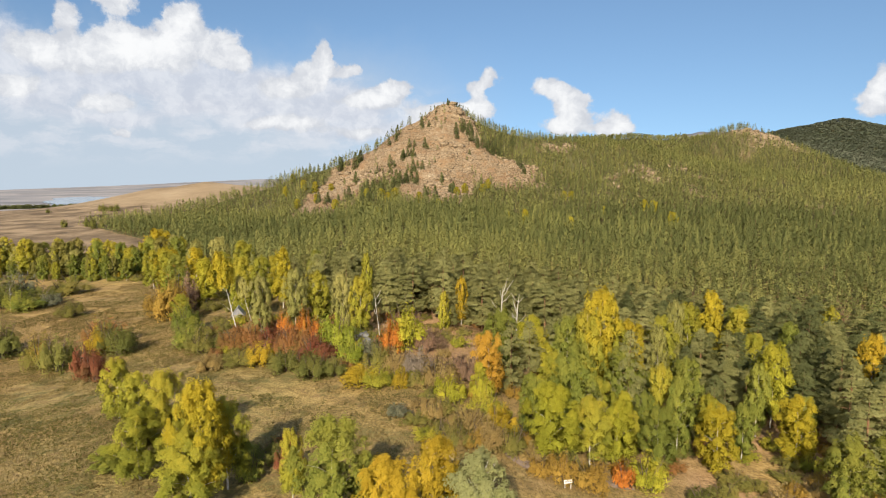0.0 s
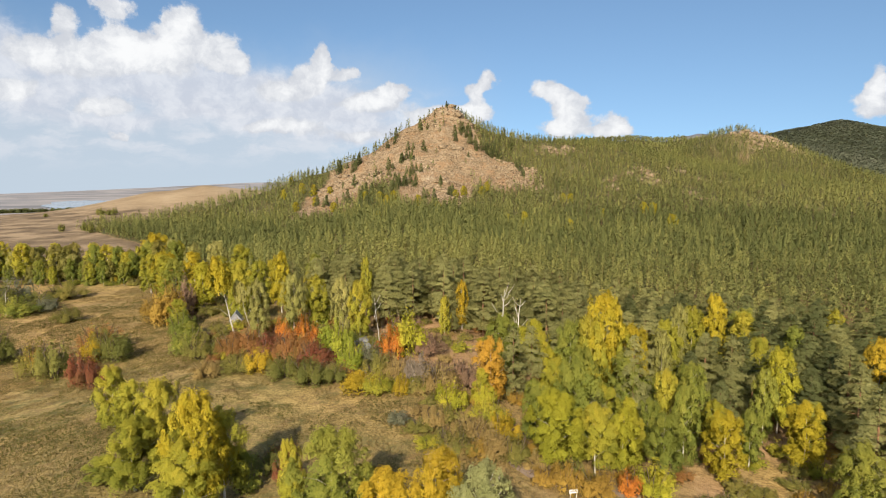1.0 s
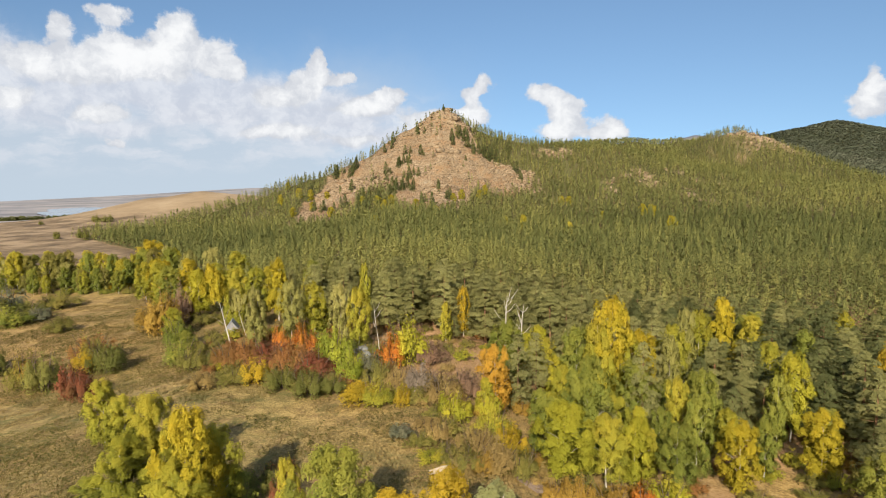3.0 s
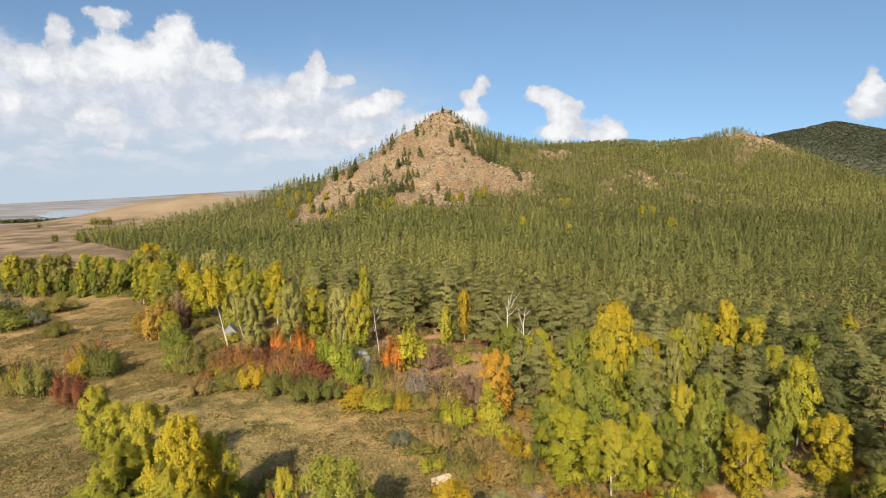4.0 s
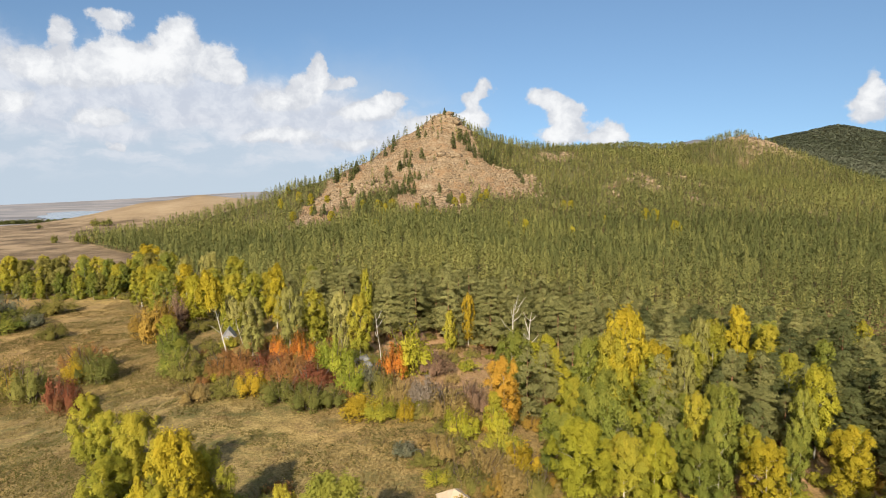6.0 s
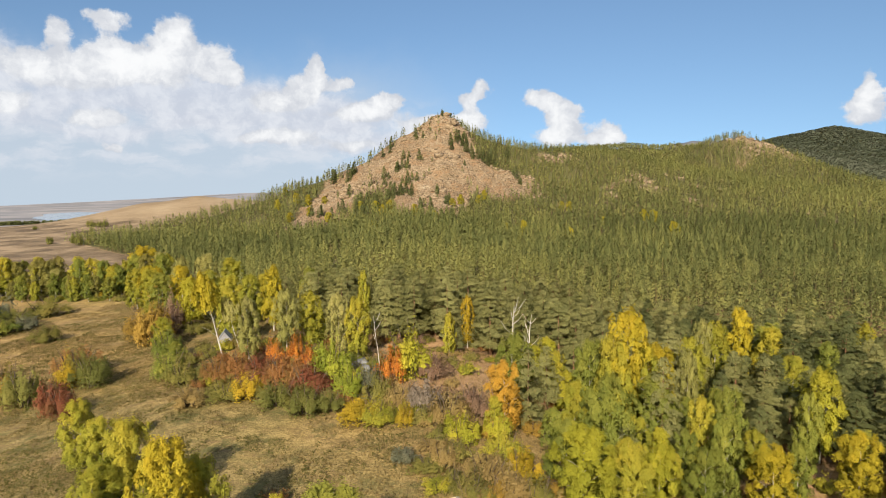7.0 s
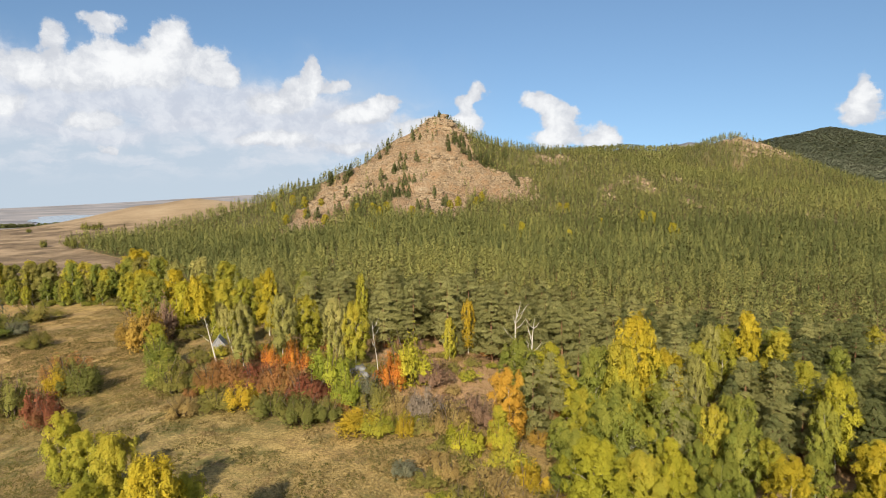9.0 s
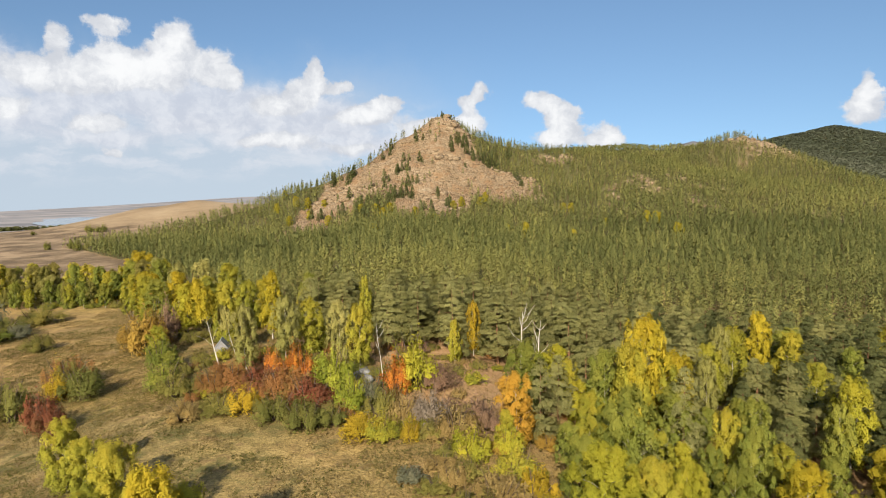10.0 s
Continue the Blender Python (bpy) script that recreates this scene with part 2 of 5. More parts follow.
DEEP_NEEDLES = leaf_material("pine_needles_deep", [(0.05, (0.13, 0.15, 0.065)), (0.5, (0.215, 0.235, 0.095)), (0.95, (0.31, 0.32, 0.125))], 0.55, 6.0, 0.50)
FACE_NEEDLES = leaf_material("pine_needles_on_rock", [(0.05, (0.13, 0.155, 0.065)), (0.5, (0.20, 0.225, 0.09)), (0.95, (0.29, 0.30, 0.12))], 0.5, 3.0, 0.32)
# needles of the far woods, with the blue haze of distance in their colour
HAZED_NEEDLES = leaf_material("hazed_needles", [(0.05, (0.17, 0.20, 0.13)), (0.5, (0.225, 0.25, 0.18)), (0.95, (0.29, 0.31, 0.22))], 0.55, 1.9, 0.28)
GRASS = leaf_material("dry_grass_blades", [(0.05, (0.19, 0.155, 0.055)), (0.45, (0.39, 0.285, 0.115)), (0.95, (0.57, 0.44, 0.21))], 0.5, 9.0)
HERBS = leaf_material("meadow_herbs", [(0.1, (0.13, 0.125, 0.04)), (0.5, (0.22, 0.19, 0.065)), (0.9, (0.36, 0.26, 0.12))], 0.4, 6.0)
YELLOW_FAR = leaf_material("birch_leaves_far", three((0.28, 0.27, 0.04), (0.55, 0.48, 0.06), (0.72, 0.61, 0.09)))


def birch_bark(nt):
    marks = ramp(nt, nz(nt, 2.2, 3, 0.6, (1, 1, 6)), [(0.40, (0.05, 0.045, 0.04)), (0.50, (0.52, 0.49, 0.44))])
    return surface(nt, blend(nt, nz(nt, 9, 3), marks, (0.60, 0.57, 0.52)), 0.7, nz(nt, 14), 0.4, 0.02)


def pine_bark(nt):
    c = ramp(nt, nz(nt, 5, 5, 0.6, (1, 1, 0.4)), [(0.3, (0.09, 0.055, 0.035)), (0.6, (0.26, 0.14, 0.075)), (0.8, (0.34, 0.21, 0.12))])
    return surface(nt, c, 0.9, nz(nt, 9, 5), 0.7, 0.04)


def dead_wood(nt):
    c = ramp(nt, nz(nt, 4, 5, 0.6, (1, 1, 0.3)), [(0.3, (0.30, 0.27, 0.24)), (0.6, (0.62, 0.59, 0.55)), (0.8, (0.74, 0.72, 0.68))])
    return surface(nt, c, 0.85, nz(nt, 12), 0.5, 0.02)


def twig_bark(nt):
    return surface(nt, ramp(nt, nz(nt, 4), [(0.3, (0.07, 0.05, 0.04)), (0.7, (0.18, 0.14, 0.11))]), 0.9)


BIRCH_BARK, PINE_BARK, DEAD_WOOD, TWIG_BARK = (material(n, f) for n, f in (("birch_bark", birch_bark), ("pine_bark", pine_bark), ("dead_wood", dead_wood), ("twig_bark", twig_bark)))


def ground_look(nt):
    cover = nt.nodes.new("ShaderNodeAttribute")
    cover.attribute_name = "cover"
    part = nt.nodes.new("ShaderNodeSeparateColor")
    nt.links.new(cover.outputs["Color"], part.inputs[0])
    rock, wood, green, plain = part.outputs[0], part.outputs[1], part.outputs[2], cover.outputs["Alpha"]
    fine, mid, broad = nz(nt, 2.2, 6, 0.7), nz(nt, 0.42, 6, 0.75), nz(nt, 0.045, 5, 0.6)
    hay = ramp(nt, calc(nt, "ADD", calc(nt, "MULTIPLY", fine, 0.55), calc(nt, "MULTIPLY", mid, 0.55)),
               [(0.43, (0.15, 0.105, 0.04)), (0.51, (0.31, 0.205, 0.07)), (0.57, (0.44, 0.295, 0.102)), (0.66, (0.59, 0.42, 0.17))])
    sward = ramp(nt, calc(nt, "ADD", calc(nt, "MULTIPLY", fine, 0.6), calc(nt, "MULTIPLY", mid, 0.5)),
                 [(0.43, (0.10, 0.086, 0.03)), (0.53, (0.215, 0.178, 0.06)), (0.65, (0.37, 0.29, 0.112))])
    grass = blend(nt, calc(nt, "ADD", calc(nt, "MULTIPLY", green, 0.8), calc(nt, "MULTIPLY", calc(nt, "SUBTRACT", broad, 0.5), 1.3), True), hay, sward)
    floor = ramp(nt, calc(nt, "ADD", calc(nt, "MULTIPLY", fine, 0.5), calc(nt, "MULTIPLY", mid, 0.6)),
                 [(0.35, (0.12, 0.095, 0.04)), (0.53, (0.50, 0.30, 0.155)), (0.72, (0.65, 0.43, 0.25))])
    cracks = nz(nt, 0.30, 9, 0.80, (1, 1, 2.4))
    stone = ramp(nt, calc(nt, "ADD", calc(nt, "MULTIPLY", cracks, 0.8), calc(nt, "MULTIPLY", nz(nt, 0.03, 3), 0.25)),
                 [(0.40, (0.10, 0.07, 0.042)), (0.47, (0.26, 0.185, 0.11)), (0.56, (0.38, 0.285, 0.18)), (0.68, (0.54, 0.445, 0.32))])
    turf = ramp(nt, nz(nt, 0.07, 6, 0.7), [(0.46, (0, 0, 0)), (0.58, (1, 1, 1))])
    stone = blend(nt, calc(nt, "MULTIPLY", turf, 0.72), stone, (0.32, 0.20, 0.108))
    # far land in blue-grey: the haze of distance is put into its colour
    hazed_fields = ramp(nt, nz(nt, 0.0022, 5, 0.6, (0.7, 1.5, 1)),
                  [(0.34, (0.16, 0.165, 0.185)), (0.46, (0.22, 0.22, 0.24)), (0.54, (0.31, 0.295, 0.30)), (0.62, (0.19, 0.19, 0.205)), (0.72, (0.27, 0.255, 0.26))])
    band = ramp(nt, nz(nt, 0.024, 9, 0.74, (0.8, 1.3, 1)), [(0.38, (0, 0, 0)), (0.62, (1, 1, 1))])
    grass = blend(nt, calc(nt, "MULTIPLY", band, calc(nt, "SUBTRACT", 0.75, calc(nt, "MULTIPLY", green, 0.4))), grass, (0.24, 0.16, 0.08))
    # low green herbs, and brown patches of dead stalks
    herbs = ramp(nt, nz(nt, 0.16, 8, 0.78), [(0.50, (0, 0, 0)), (0.60, (1, 1, 1))])
    grass = blend(nt, calc(nt, "MULTIPLY", herbs, calc(nt, "ADD", calc(nt, "MULTIPLY", green, 0.8), 0.15), True), grass, (0.135, 0.125, 0.042))
    stalks = ramp(nt, nz(nt, 0.23, 8, 0.8, (1, 1.7, 1)), [(0.53, (0, 0, 0)), (0.62, (1, 1, 1))])
    grass = blend(nt, calc(nt, "MULTIPLY", stalks, 0.65), grass, (0.22, 0.14, 0.065))
    moss = ramp(nt, mid, [(0.35, (0.055, 0.06, 0.02)), (0.65, (0.15, 0.135, 0.05))])
    floor = blend(nt, green, floor, moss)
    open_land = nt.nodes.new("ShaderNodeAttribute")
    open_land.attribute_name = "steppe"
    worn = ramp(nt, nz(nt, 0.03, 8, 0.7), [(0.40, (0.115, 0.082, 0.05)), (0.50, (0.20, 0.145, 0.088)), (0.62, (0.33, 0.245, 0.155))])
    tan = ramp(nt, nz(nt, 0.011, 9, 0.72, (1, 1.3, 1)), [(0.38, (0.24, 0.175, 0.105)), (0.52, (0.30, 0.225, 0.14)), (0.66, (0.36, 0.28, 0.18))])
    high = nt.nodes.new("ShaderNodeSeparateXYZ")
    nt.links.new(nt.nodes.new("ShaderNodeTexCoord").outputs["Object"], high.inputs[0])
    upland = calc(nt, "ADD", calc(nt, "MULTIPLY", calc(nt, "ADD", high.outputs[2], 7.0), 0.09), calc(nt, "MULTIPLY", calc(nt, "SUBTRACT", nz(nt, 0.015, 6, 0.65), 0.5), 3.0), True)
    grass = blend(nt, open_land.outputs["Fac"], grass, blend(nt, upland, worn, tan))
    c = blend(nt, wood, grass, floor)
    c = blend(nt, plain, c, hazed_fields)
    c = blend(nt, rock, c, stone)
    h = calc(nt, "ADD", calc(nt, "MULTIPLY", fine, 0.5), calc(nt, "MULTIPLY", calc(nt, "MULTIPLY", rock, cracks), 8.0))
    return surface(nt, c, 0.95, h, 0.9, 0.6)


def soil_look(nt):
    c = ramp(nt, calc(nt, "ADD", calc(nt, "MULTIPLY", nz(nt, 1.6, 6, 0.7), 0.6), calc(nt, "MULTIPLY", nz(nt, 0.35, 5), 0.4)),
             [(0.38, (0.15, 0.11, 0.08)), (0.52, (0.27, 0.205, 0.16)), (0.66, (0.38, 0.30, 0.245))])
    return surface(nt, c, 0.95, nz(nt, 5, 5, 0.7), 0.6, 0.08)


def rock_look(nt):
    c = ramp(nt, nz(nt, 0.5, 7, 0.7, (1, 1, 2)), [(0.36, (0.09, 0.065, 0.042)), (0.5, (0.235, 0.175, 0.11)), (0.62, (0.34, 0.265, 0.18)), (0.76, (0.46, 0.39, 0.295))])
    return surface(nt, c, 0.92, nz(nt, 1.1, 8, 0.75), 1.0, 0.5)


def grey_rock_look(nt):
    c = ramp(nt, nz(nt, 0.9, 7, 0.7), [(0.34, (0.10, 0.10, 0.105)), (0.55, (0.23, 0.235, 0.24)), (0.75, (0.38, 0.385, 0.39))])
    return surface(nt, c, 0.9, nz(nt, 2.5, 8, 0.7), 0.8, 0.15)


def water_look(nt):
    b = nt.nodes.new("ShaderNodeBsdfPrincipled")
    nt.links.new(ramp(nt, nz(nt, 0.004, 3), [(0.3, (0.10, 0.14, 0.17)), (0.7, (0.15, 0.19, 0.22))]), b.inputs["Base Color"])
    b.inputs["Roughness"].default_value, b.inputs["Specular IOR Level"].default_value = 0.12, 0.5
    return b.outputs[0]


def board_look(nt):
    c = ramp(nt, nz(nt, 1.6, 5, 0.6, (6, 6, 0.4)), [(0.3, (0.16, 0.16, 0.17)), (0.7, (0.34, 0.34, 0.35))])
    return surface(nt, c, 0.8, nz(nt, 3, 4, 0.6, (8, 8, 0.3)), 0.5, 0.02)


def sheet_look(nt):
    c = ramp(nt, nz(nt, 0.8, 5), [(0.3, (0.22, 0.24, 0.26)), (0.7, (0.38, 0.40, 0.42))])
    return surface(nt, c, 0.45, nz(nt, 3), 0.2, 0.02, 0.3)


def canvas_look(nt):
    c = ramp(nt, nz(nt, 1.1, 5, 0.6), [(0.3, (0.42, 0.33, 0.23)), (0.7, (0.56, 0.46, 0.34))])
    return surface(nt, c, 0.85, nz(nt, 2.2, 4), 0.35, 0.05)


def paint_look(nt):
    return surface(nt, ramp(nt, nz(nt, 3), [(0.3, (0.55, 0.55, 0.53)), (0.7, (0.72, 0.72, 0.70))]), 0.5)


def glass_look(nt):
    return surface(nt, (0.25, 0.30, 0.36), 0.08)


GROUND, SOIL, ROCK, GREY_ROCK, WATER, BOARDS, SHEET, CANVAS, PAINT, GLASS = (material(n, f) for n, f in (
    ("ground", ground_look), ("bare_soil", soil_look), ("rock", rock_look), ("grey_rock", grey_rock_look), ("water", water_look), ("grey_boards", board_look),
    ("roof_sheet", sheet_look), ("canvas", canvas_look), ("white_paint", paint_look), ("window_glass", glass_look)))

# ---- the lie of the land ----
def lattice(ix, iy, seed):
    """A steady random value in 0..1 for each whole-numbered place."""
    h = (ix.astype(np.int64) * 374761393 + iy.astype(np.int64) * 668265263 + seed * 974634777) & 0x7FFFFFFF
    h = ((h ^ (h >> 13)) * 1274126177) & 0x7FFFFFFF
    return ((h ^ (h >> 16)) & 0xFFFF) / 65535.0


def value_noise(x, y, size, seed):
    x, y = np.asarray(x, float) / size, np.asarray(y, float) / size
    ix, iy = np.floor(x), np.floor(y)
    fx, fy = x - ix, y - iy
    fx, fy = fx * fx * (3 - 2 * fx), fy * fy * (3 - 2 * fy)
    a, b = lattice(ix, iy, seed), lattice(ix + 1, iy, seed)
    c, d = lattice(ix, iy + 1, seed), lattice(ix + 1, iy + 1, seed)
    return (a + (b - a) * fx) * (1 - fy) + (c + (d - c) * fx) * fy


def fractal(x, y, size, seed, octaves=4):
    """Layered noise in about -1..1."""
    total, norm, amp = 0.0, 0.0, 1.0
    for n in range(octaves):
        total = total + amp * (2 * value_noise(x, y, size / 2**n, seed + n) - 1)
        norm, amp = norm + amp, amp * 0.5
    return total / norm


# Crest lines: x, y, height above the plain, breadth of the flank
CRESTS = [
    [(-330, 540, 2, 60), (-261, 620, 16, 80), (-211, 680, 28, 90), (-150, 720, 48, 110), (-90, 750, 70, 125), (-40, 772, 98, 130),
     (7, 790, 126, 130), (46, 800, 110, 140), (123, 830, 94, 180), (215, 900, 94, 260), (340, 960, 74, 280), (450, 1055, 92, 270),
     (486, 1050, 121, 205), (512, 1045, 122, 170), (545, 1020, 90, 125), (572, 965, 46, 105), (600, 905, 14, 90), (630, 850, 2, 80)],
    [(100, 1250, 104, 260), (393, 1300, 122, 280), (547, 1300, 121, 280), (760, 1350, 108, 300)],
    [(760, 2000, 110, 500), (1058, 2000, 172, 520), (1147, 2000, 192, 520), (1272, 2000, 214, 520), (1415, 2000, 190, 520), (1900, 2000, 150, 600)],
    [(1000, 3150, 195, 260), (1177, 3083, 252, 260), (1250, 3050, 266, 260), (1337, 3017, 262, 260), (1480, 2980, 200, 260)],
    [(-700, 740, 0, 50), (-592, 810, 0, 60), (-544, 844, 5, 70), (-489, 877, 17, 90), (-430, 908, 31, 130), (-365, 936, 37, 180), (-299, 959, 29, 230), (-200, 1000, 20, 240)],
]


def land(x, y):
    """The height of the ground."""
    x, y = np.asarray(x, float), np.asarray(y, float)
    z = -11 * (1 - np.exp(-np.maximum(0, -x - 45) / 60)) - 10 * (1 - np.exp(-np.maximum(0, x - 5) / 35))
    # the steppe falls away to the lake basin and the far plain rises again
    fall = np.clip((np.hypot(x, y) - 750) / 1500, 0, 1)
    west = np.clip((-x - 300) / 500, 0, 1)
    z = z - 62 * fall * fall * (3 - 2 * fall) * west
    far = np.clip((y - 3100) / 1600, 0, 1)
    z = z + far * (75 - 62 * np.clip((-x - 1480) / 1950, 0, 1.3) * 1.0) * np.clip((-x + 3000) / 3000, 0, 1)
    z = z + 0.35 * fractal(x, y, 23, 3) + np.clip(np.hypot(x, y) / 900, 0, 1) * 2.0 * fractal(x, y, 160, 9)
    tops, weight = 0.0, 0.0
    for crest in CRESTS:
        for (ax, ay, az, aw), (bx, by, bz, bw) in zip(crest, crest[1:]):
            dx, dy = bx - ax, by - ay
            u = np.clip(((x - ax) * dx + (y - ay) * dy) / (dx * dx + dy * dy), 0, 1)
            d = np.hypot(x - ax - u * dx, y - ay - u * dy)
            high = (az + (bz - az) * u) * np.exp(-((d / (aw + (bw - aw) * u)) ** 1.3))
            w = np.exp(np.minimum(high, 240) / 4)
            tops, weight = tops + high * w, weight + w
    hill = tops / weight
    rough = np.clip(hill / 40, 0, 1) * np.where((x < -260) & (y > 700), 0.3, 1)
    return z + hill + rough * (5 * fractal(x, y, 90, 21, 5) + 1.6 * fractal(x, y, 17, 31, 3))


# ---- plan of the cover ----
def inside(x, y, corners):
    """Which of the places lie inside the outline."""
    x, y = np.asarray(x, float), np.asarray(y, float)
    out = np.zeros(x.shape, bool)
    for (ax, ay), (bx, by) in zip(corners, corners[1:] + corners[:1]):
        out ^= ((ay > y) != (by > y)) & (x < (bx - ax) * (y - ay) / (by - ay + 1e-9) + ax)
    return out


ROCK_FACE = [(6, 800), (40, 775), (50, 715), (108, 712), (100, 655), (66, 630), (37, 642), (20, 560), (2, 528), (-13, 545), (-44, 566), (-57, 648),
             (-85, 630), (-93, 548), (-138, 488), (-140, 634), (-127, 712), (-88, 722), (-45, 760)]
EDGE_X = [-345, -300, -200, -110, -75, -60, -40, -20, 0, 20, 30, 45, 60, 80, 120, 400]
EDGE_Y = [570, 530, 420, 300, 235, 195, 166, 152, 148, 143, 134, 120, 104, 84, 62, 40]
CREST_X = [-345, -261, -150, -40, 7, 46, 123, 215, 340, 455, 500, 550, 605, 650, 900]
CREST_Y = [560, 660, 750, 800, 812, 830, 870, 960, 1040, 1100, 1090, 1055, 960, 880, 640]


def in_wood(x, y):
    """Pine wood: behind its edge, short of the crest, off the rocks."""
    wander = 4 * fractal(x, y, 40, 51)
    return (x > -345) & (y + wander > np.interp(x, EDGE_X, EDGE_Y)) & (y < np.interp(x, CREST_X, CREST_Y))


def on_rock(x, y):
    return inside(x + 9 * fractal(x, y, 45, 61), y + 14 * fractal(x, y, 45, 71), ROCK_FACE)


# bare stony patches on the wooded slope: x, y, half-width
PATCHES = [(237, 744, 15), (231, 689, 17), (253, 635, 10), (364, 814, 15), (339, 573, 10), (341, 533, 12), (181, 669, 10), (284, 758, 15), (166, 827, 16), (140, 800, 15), (218, 730, 12), (312, 700, 9), (410, 690, 10)]


def on_patch(x, y, slack=1.0):
    """Inside a stony patch; slack widens them."""
    out = np.zeros(np.shape(x), bool)
    for px, py, r in PATCHES:
        out |= np.hypot((x - px) / r, (y - py + 8) / (1.7 * r)) < slack * (0.85 + 0.7 * fractal(x, y, 14, 64))
    return out


def on_bare_crest(x, y):
    """The open crest that climbs to the summit, with few trees."""
    top = np.interp(x, CREST_X, CREST_Y)
    return (x > -112 + 10 * fractal(x, y, 30, 66)) & (x < 12) & (y > top - 75) & (y < top + 12)


def on_knoll(x, y):
    """The rocky cap of the knoll along the ridge."""
    return (np.hypot((x - 520) / 30, (y - 1016) / 34) < 1 + 0.5 * fractal(x, y, 22, 63)) | (np.hypot((x - 550) / 20, (y - 1005) / 34) < 1 + 0.5 * fractal(x, y, 18, 139))


def make_mesh(name, verts, faces, tint=None, mats=(), smooth=False, slots=None, facing=None):
    """A mesh from arrays: all its faces have as many corners."""
    verts, faces = np.asarray(verts, np.float32), np.asarray(faces, np.int32)
    k = faces.shape[1]
    me = bpy.data.meshes.new(name)
    me.vertices.add(len(verts)), me.loops.add(faces.size), me.polygons.add(len(faces))
    me.vertices.foreach_set("co", verts.ravel())
    me.loops.foreach_set("vertex_index", faces.ravel())
    me.polygons.foreach_set("loop_start", np.arange(0, faces.size, k, dtype=np.int32))
    if smooth:
        me.polygons.foreach_set("use_smooth", np.ones(len(faces), bool))
    if slots is not None:
        me.polygons.foreach_set("material_index", np.asarray(slots, np.int32))
    if tint is not None:
        me.attributes.new("tint", "FLOAT", "POINT").data.foreach_set("value", np.asarray(tint, np.float32))
    if facing is not None:
        me.attributes.new("facing", "FLOAT_VECTOR", "POINT").data.foreach_set("vector", np.asarray(facing, np.float32).ravel())
    for m in mats:
        me.materials.append(m)
    me.update(calc_edges=True)
    return me


def make_ground():
    """One sheet of land out to the horizon, finest where the camera flies over it and on the rocks."""
    rings = np.concatenate([[0.001], np.geomspace(3, 50, 24)[:-1], np.geomspace(50, 260, 90)[:-1], np.geomspace(260, 500, 45)[:-1], np.linspace(500, 840, 86)[:-1], np.geomspace(840, 4900, 60)])
    front = np.radians(np.linspace(-48, 48, 340))
    back = np.radians(np.linspace(48, 312, 60))[1:-1]
    turn = np.concatenate([front, back])
    x = (rings[:, None] * np.sin(turn)).ravel()
    y = (rings[:, None] * np.cos(turn)).ravel() + 4
    z = land(x, y)
    rock = on_rock(x, y)
    ledge = np.abs(fractal(x, y, 26, 81, 4))
    z = z + rock * (6.5 * ledge + 4.2 * fractal(x, y, 11, 91, 3))
    n = len(turn)
    i, j = np.meshgrid(np.arange(len(rings) - 1), np.arange(n), indexing="ij")
    a, b = i * n + j, i * n + (j + 1) % n
    faces = np.stack([a, b, b + n, a + n], -1).reshape(-1, 4)[:, ::-1]
    verts = np.stack([x, y, z], 1)
    verts = np.vstack([verts, [[0, 4, float(land(0, 4))]]])
    me = make_mesh("ground", verts, faces, None, [GROUND], True)
    wood = in_wood(x, y).astype(float)
    bare = np.clip(fractal(x, y, 11, 95, 4) * 2 - 0.1, 0, 1) * np.clip((x - 4) / 8, 0, 1) * (y < 130)
    wood = np.maximum(wood, np.maximum(bare, np.clip((x + 22) / 8, 0, 1) * (y > 118) * (y < 175) * 0.95))
    wood = np.maximum(wood, ((y > 1000) & (x > 100) | (y > 900) & (x > 560)).astype(float))
    green = np.clip(0.35 + 0.9 * fractal(x, y, 60, 41, 4), 0, 1) * (np.hypot(x, y) < 400)
    green = np.clip(green + 0.75 * np.clip((-x - 14) / 25, 0, 1) * (y < 128) * (0.6 + fractal(x, y, 18, 43, 3)), 0, 1)
    green = np.maximum(green, wood * np.clip((y - 190) / 60, 0, 1))
    # the hazed colour covers the far plain and the ridge beyond 2750 m
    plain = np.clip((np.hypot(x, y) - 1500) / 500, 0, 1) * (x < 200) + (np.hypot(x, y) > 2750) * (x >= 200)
    slope_rock = np.clip(fractal(x, y, 24, 45, 4) * 4 - 1.3, 0, 1) * (y > 560) * (x > 100) * (y < 1400)
    knob = np.clip(1.3 - np.hypot((x - 520) / 55, (y - 1020) / 45), 0, 1) * (fractal(x, y, 20, 47) > -0.25)
    rocky = np.maximum(np.maximum(rock | on_bare_crest(x, y), 0.6 * on_patch(x, y)), np.maximum(slope_rock, knob))
    cover = np.stack([rocky, wood * (1 - plain), green, plain], 1).astype(np.float32)
    cover = np.vstack([cover, [[0, 0, 0.3, 0]]]).astype(np.float32)
    me.attributes.new("cover", "FLOAT_COLOR", "POINT").data.foreach_set("color", cover.ravel())
    steppe = np.clip((np.hypot(x, y) - 330) / 120, 0, 1) * (x < 0)
    me.attributes.new("steppe", "FLOAT", "POINT").data.foreach_set("value", np.append(steppe, 0).astype(np.float32))
    ob = tagged(new("ground", me), "dry golden meadow, wooded slopes and rocky hill running to the horizon", "ground", kind="structure")
    return ob


make_ground()


def ground_at(x, y):
    return float(land(x, y))


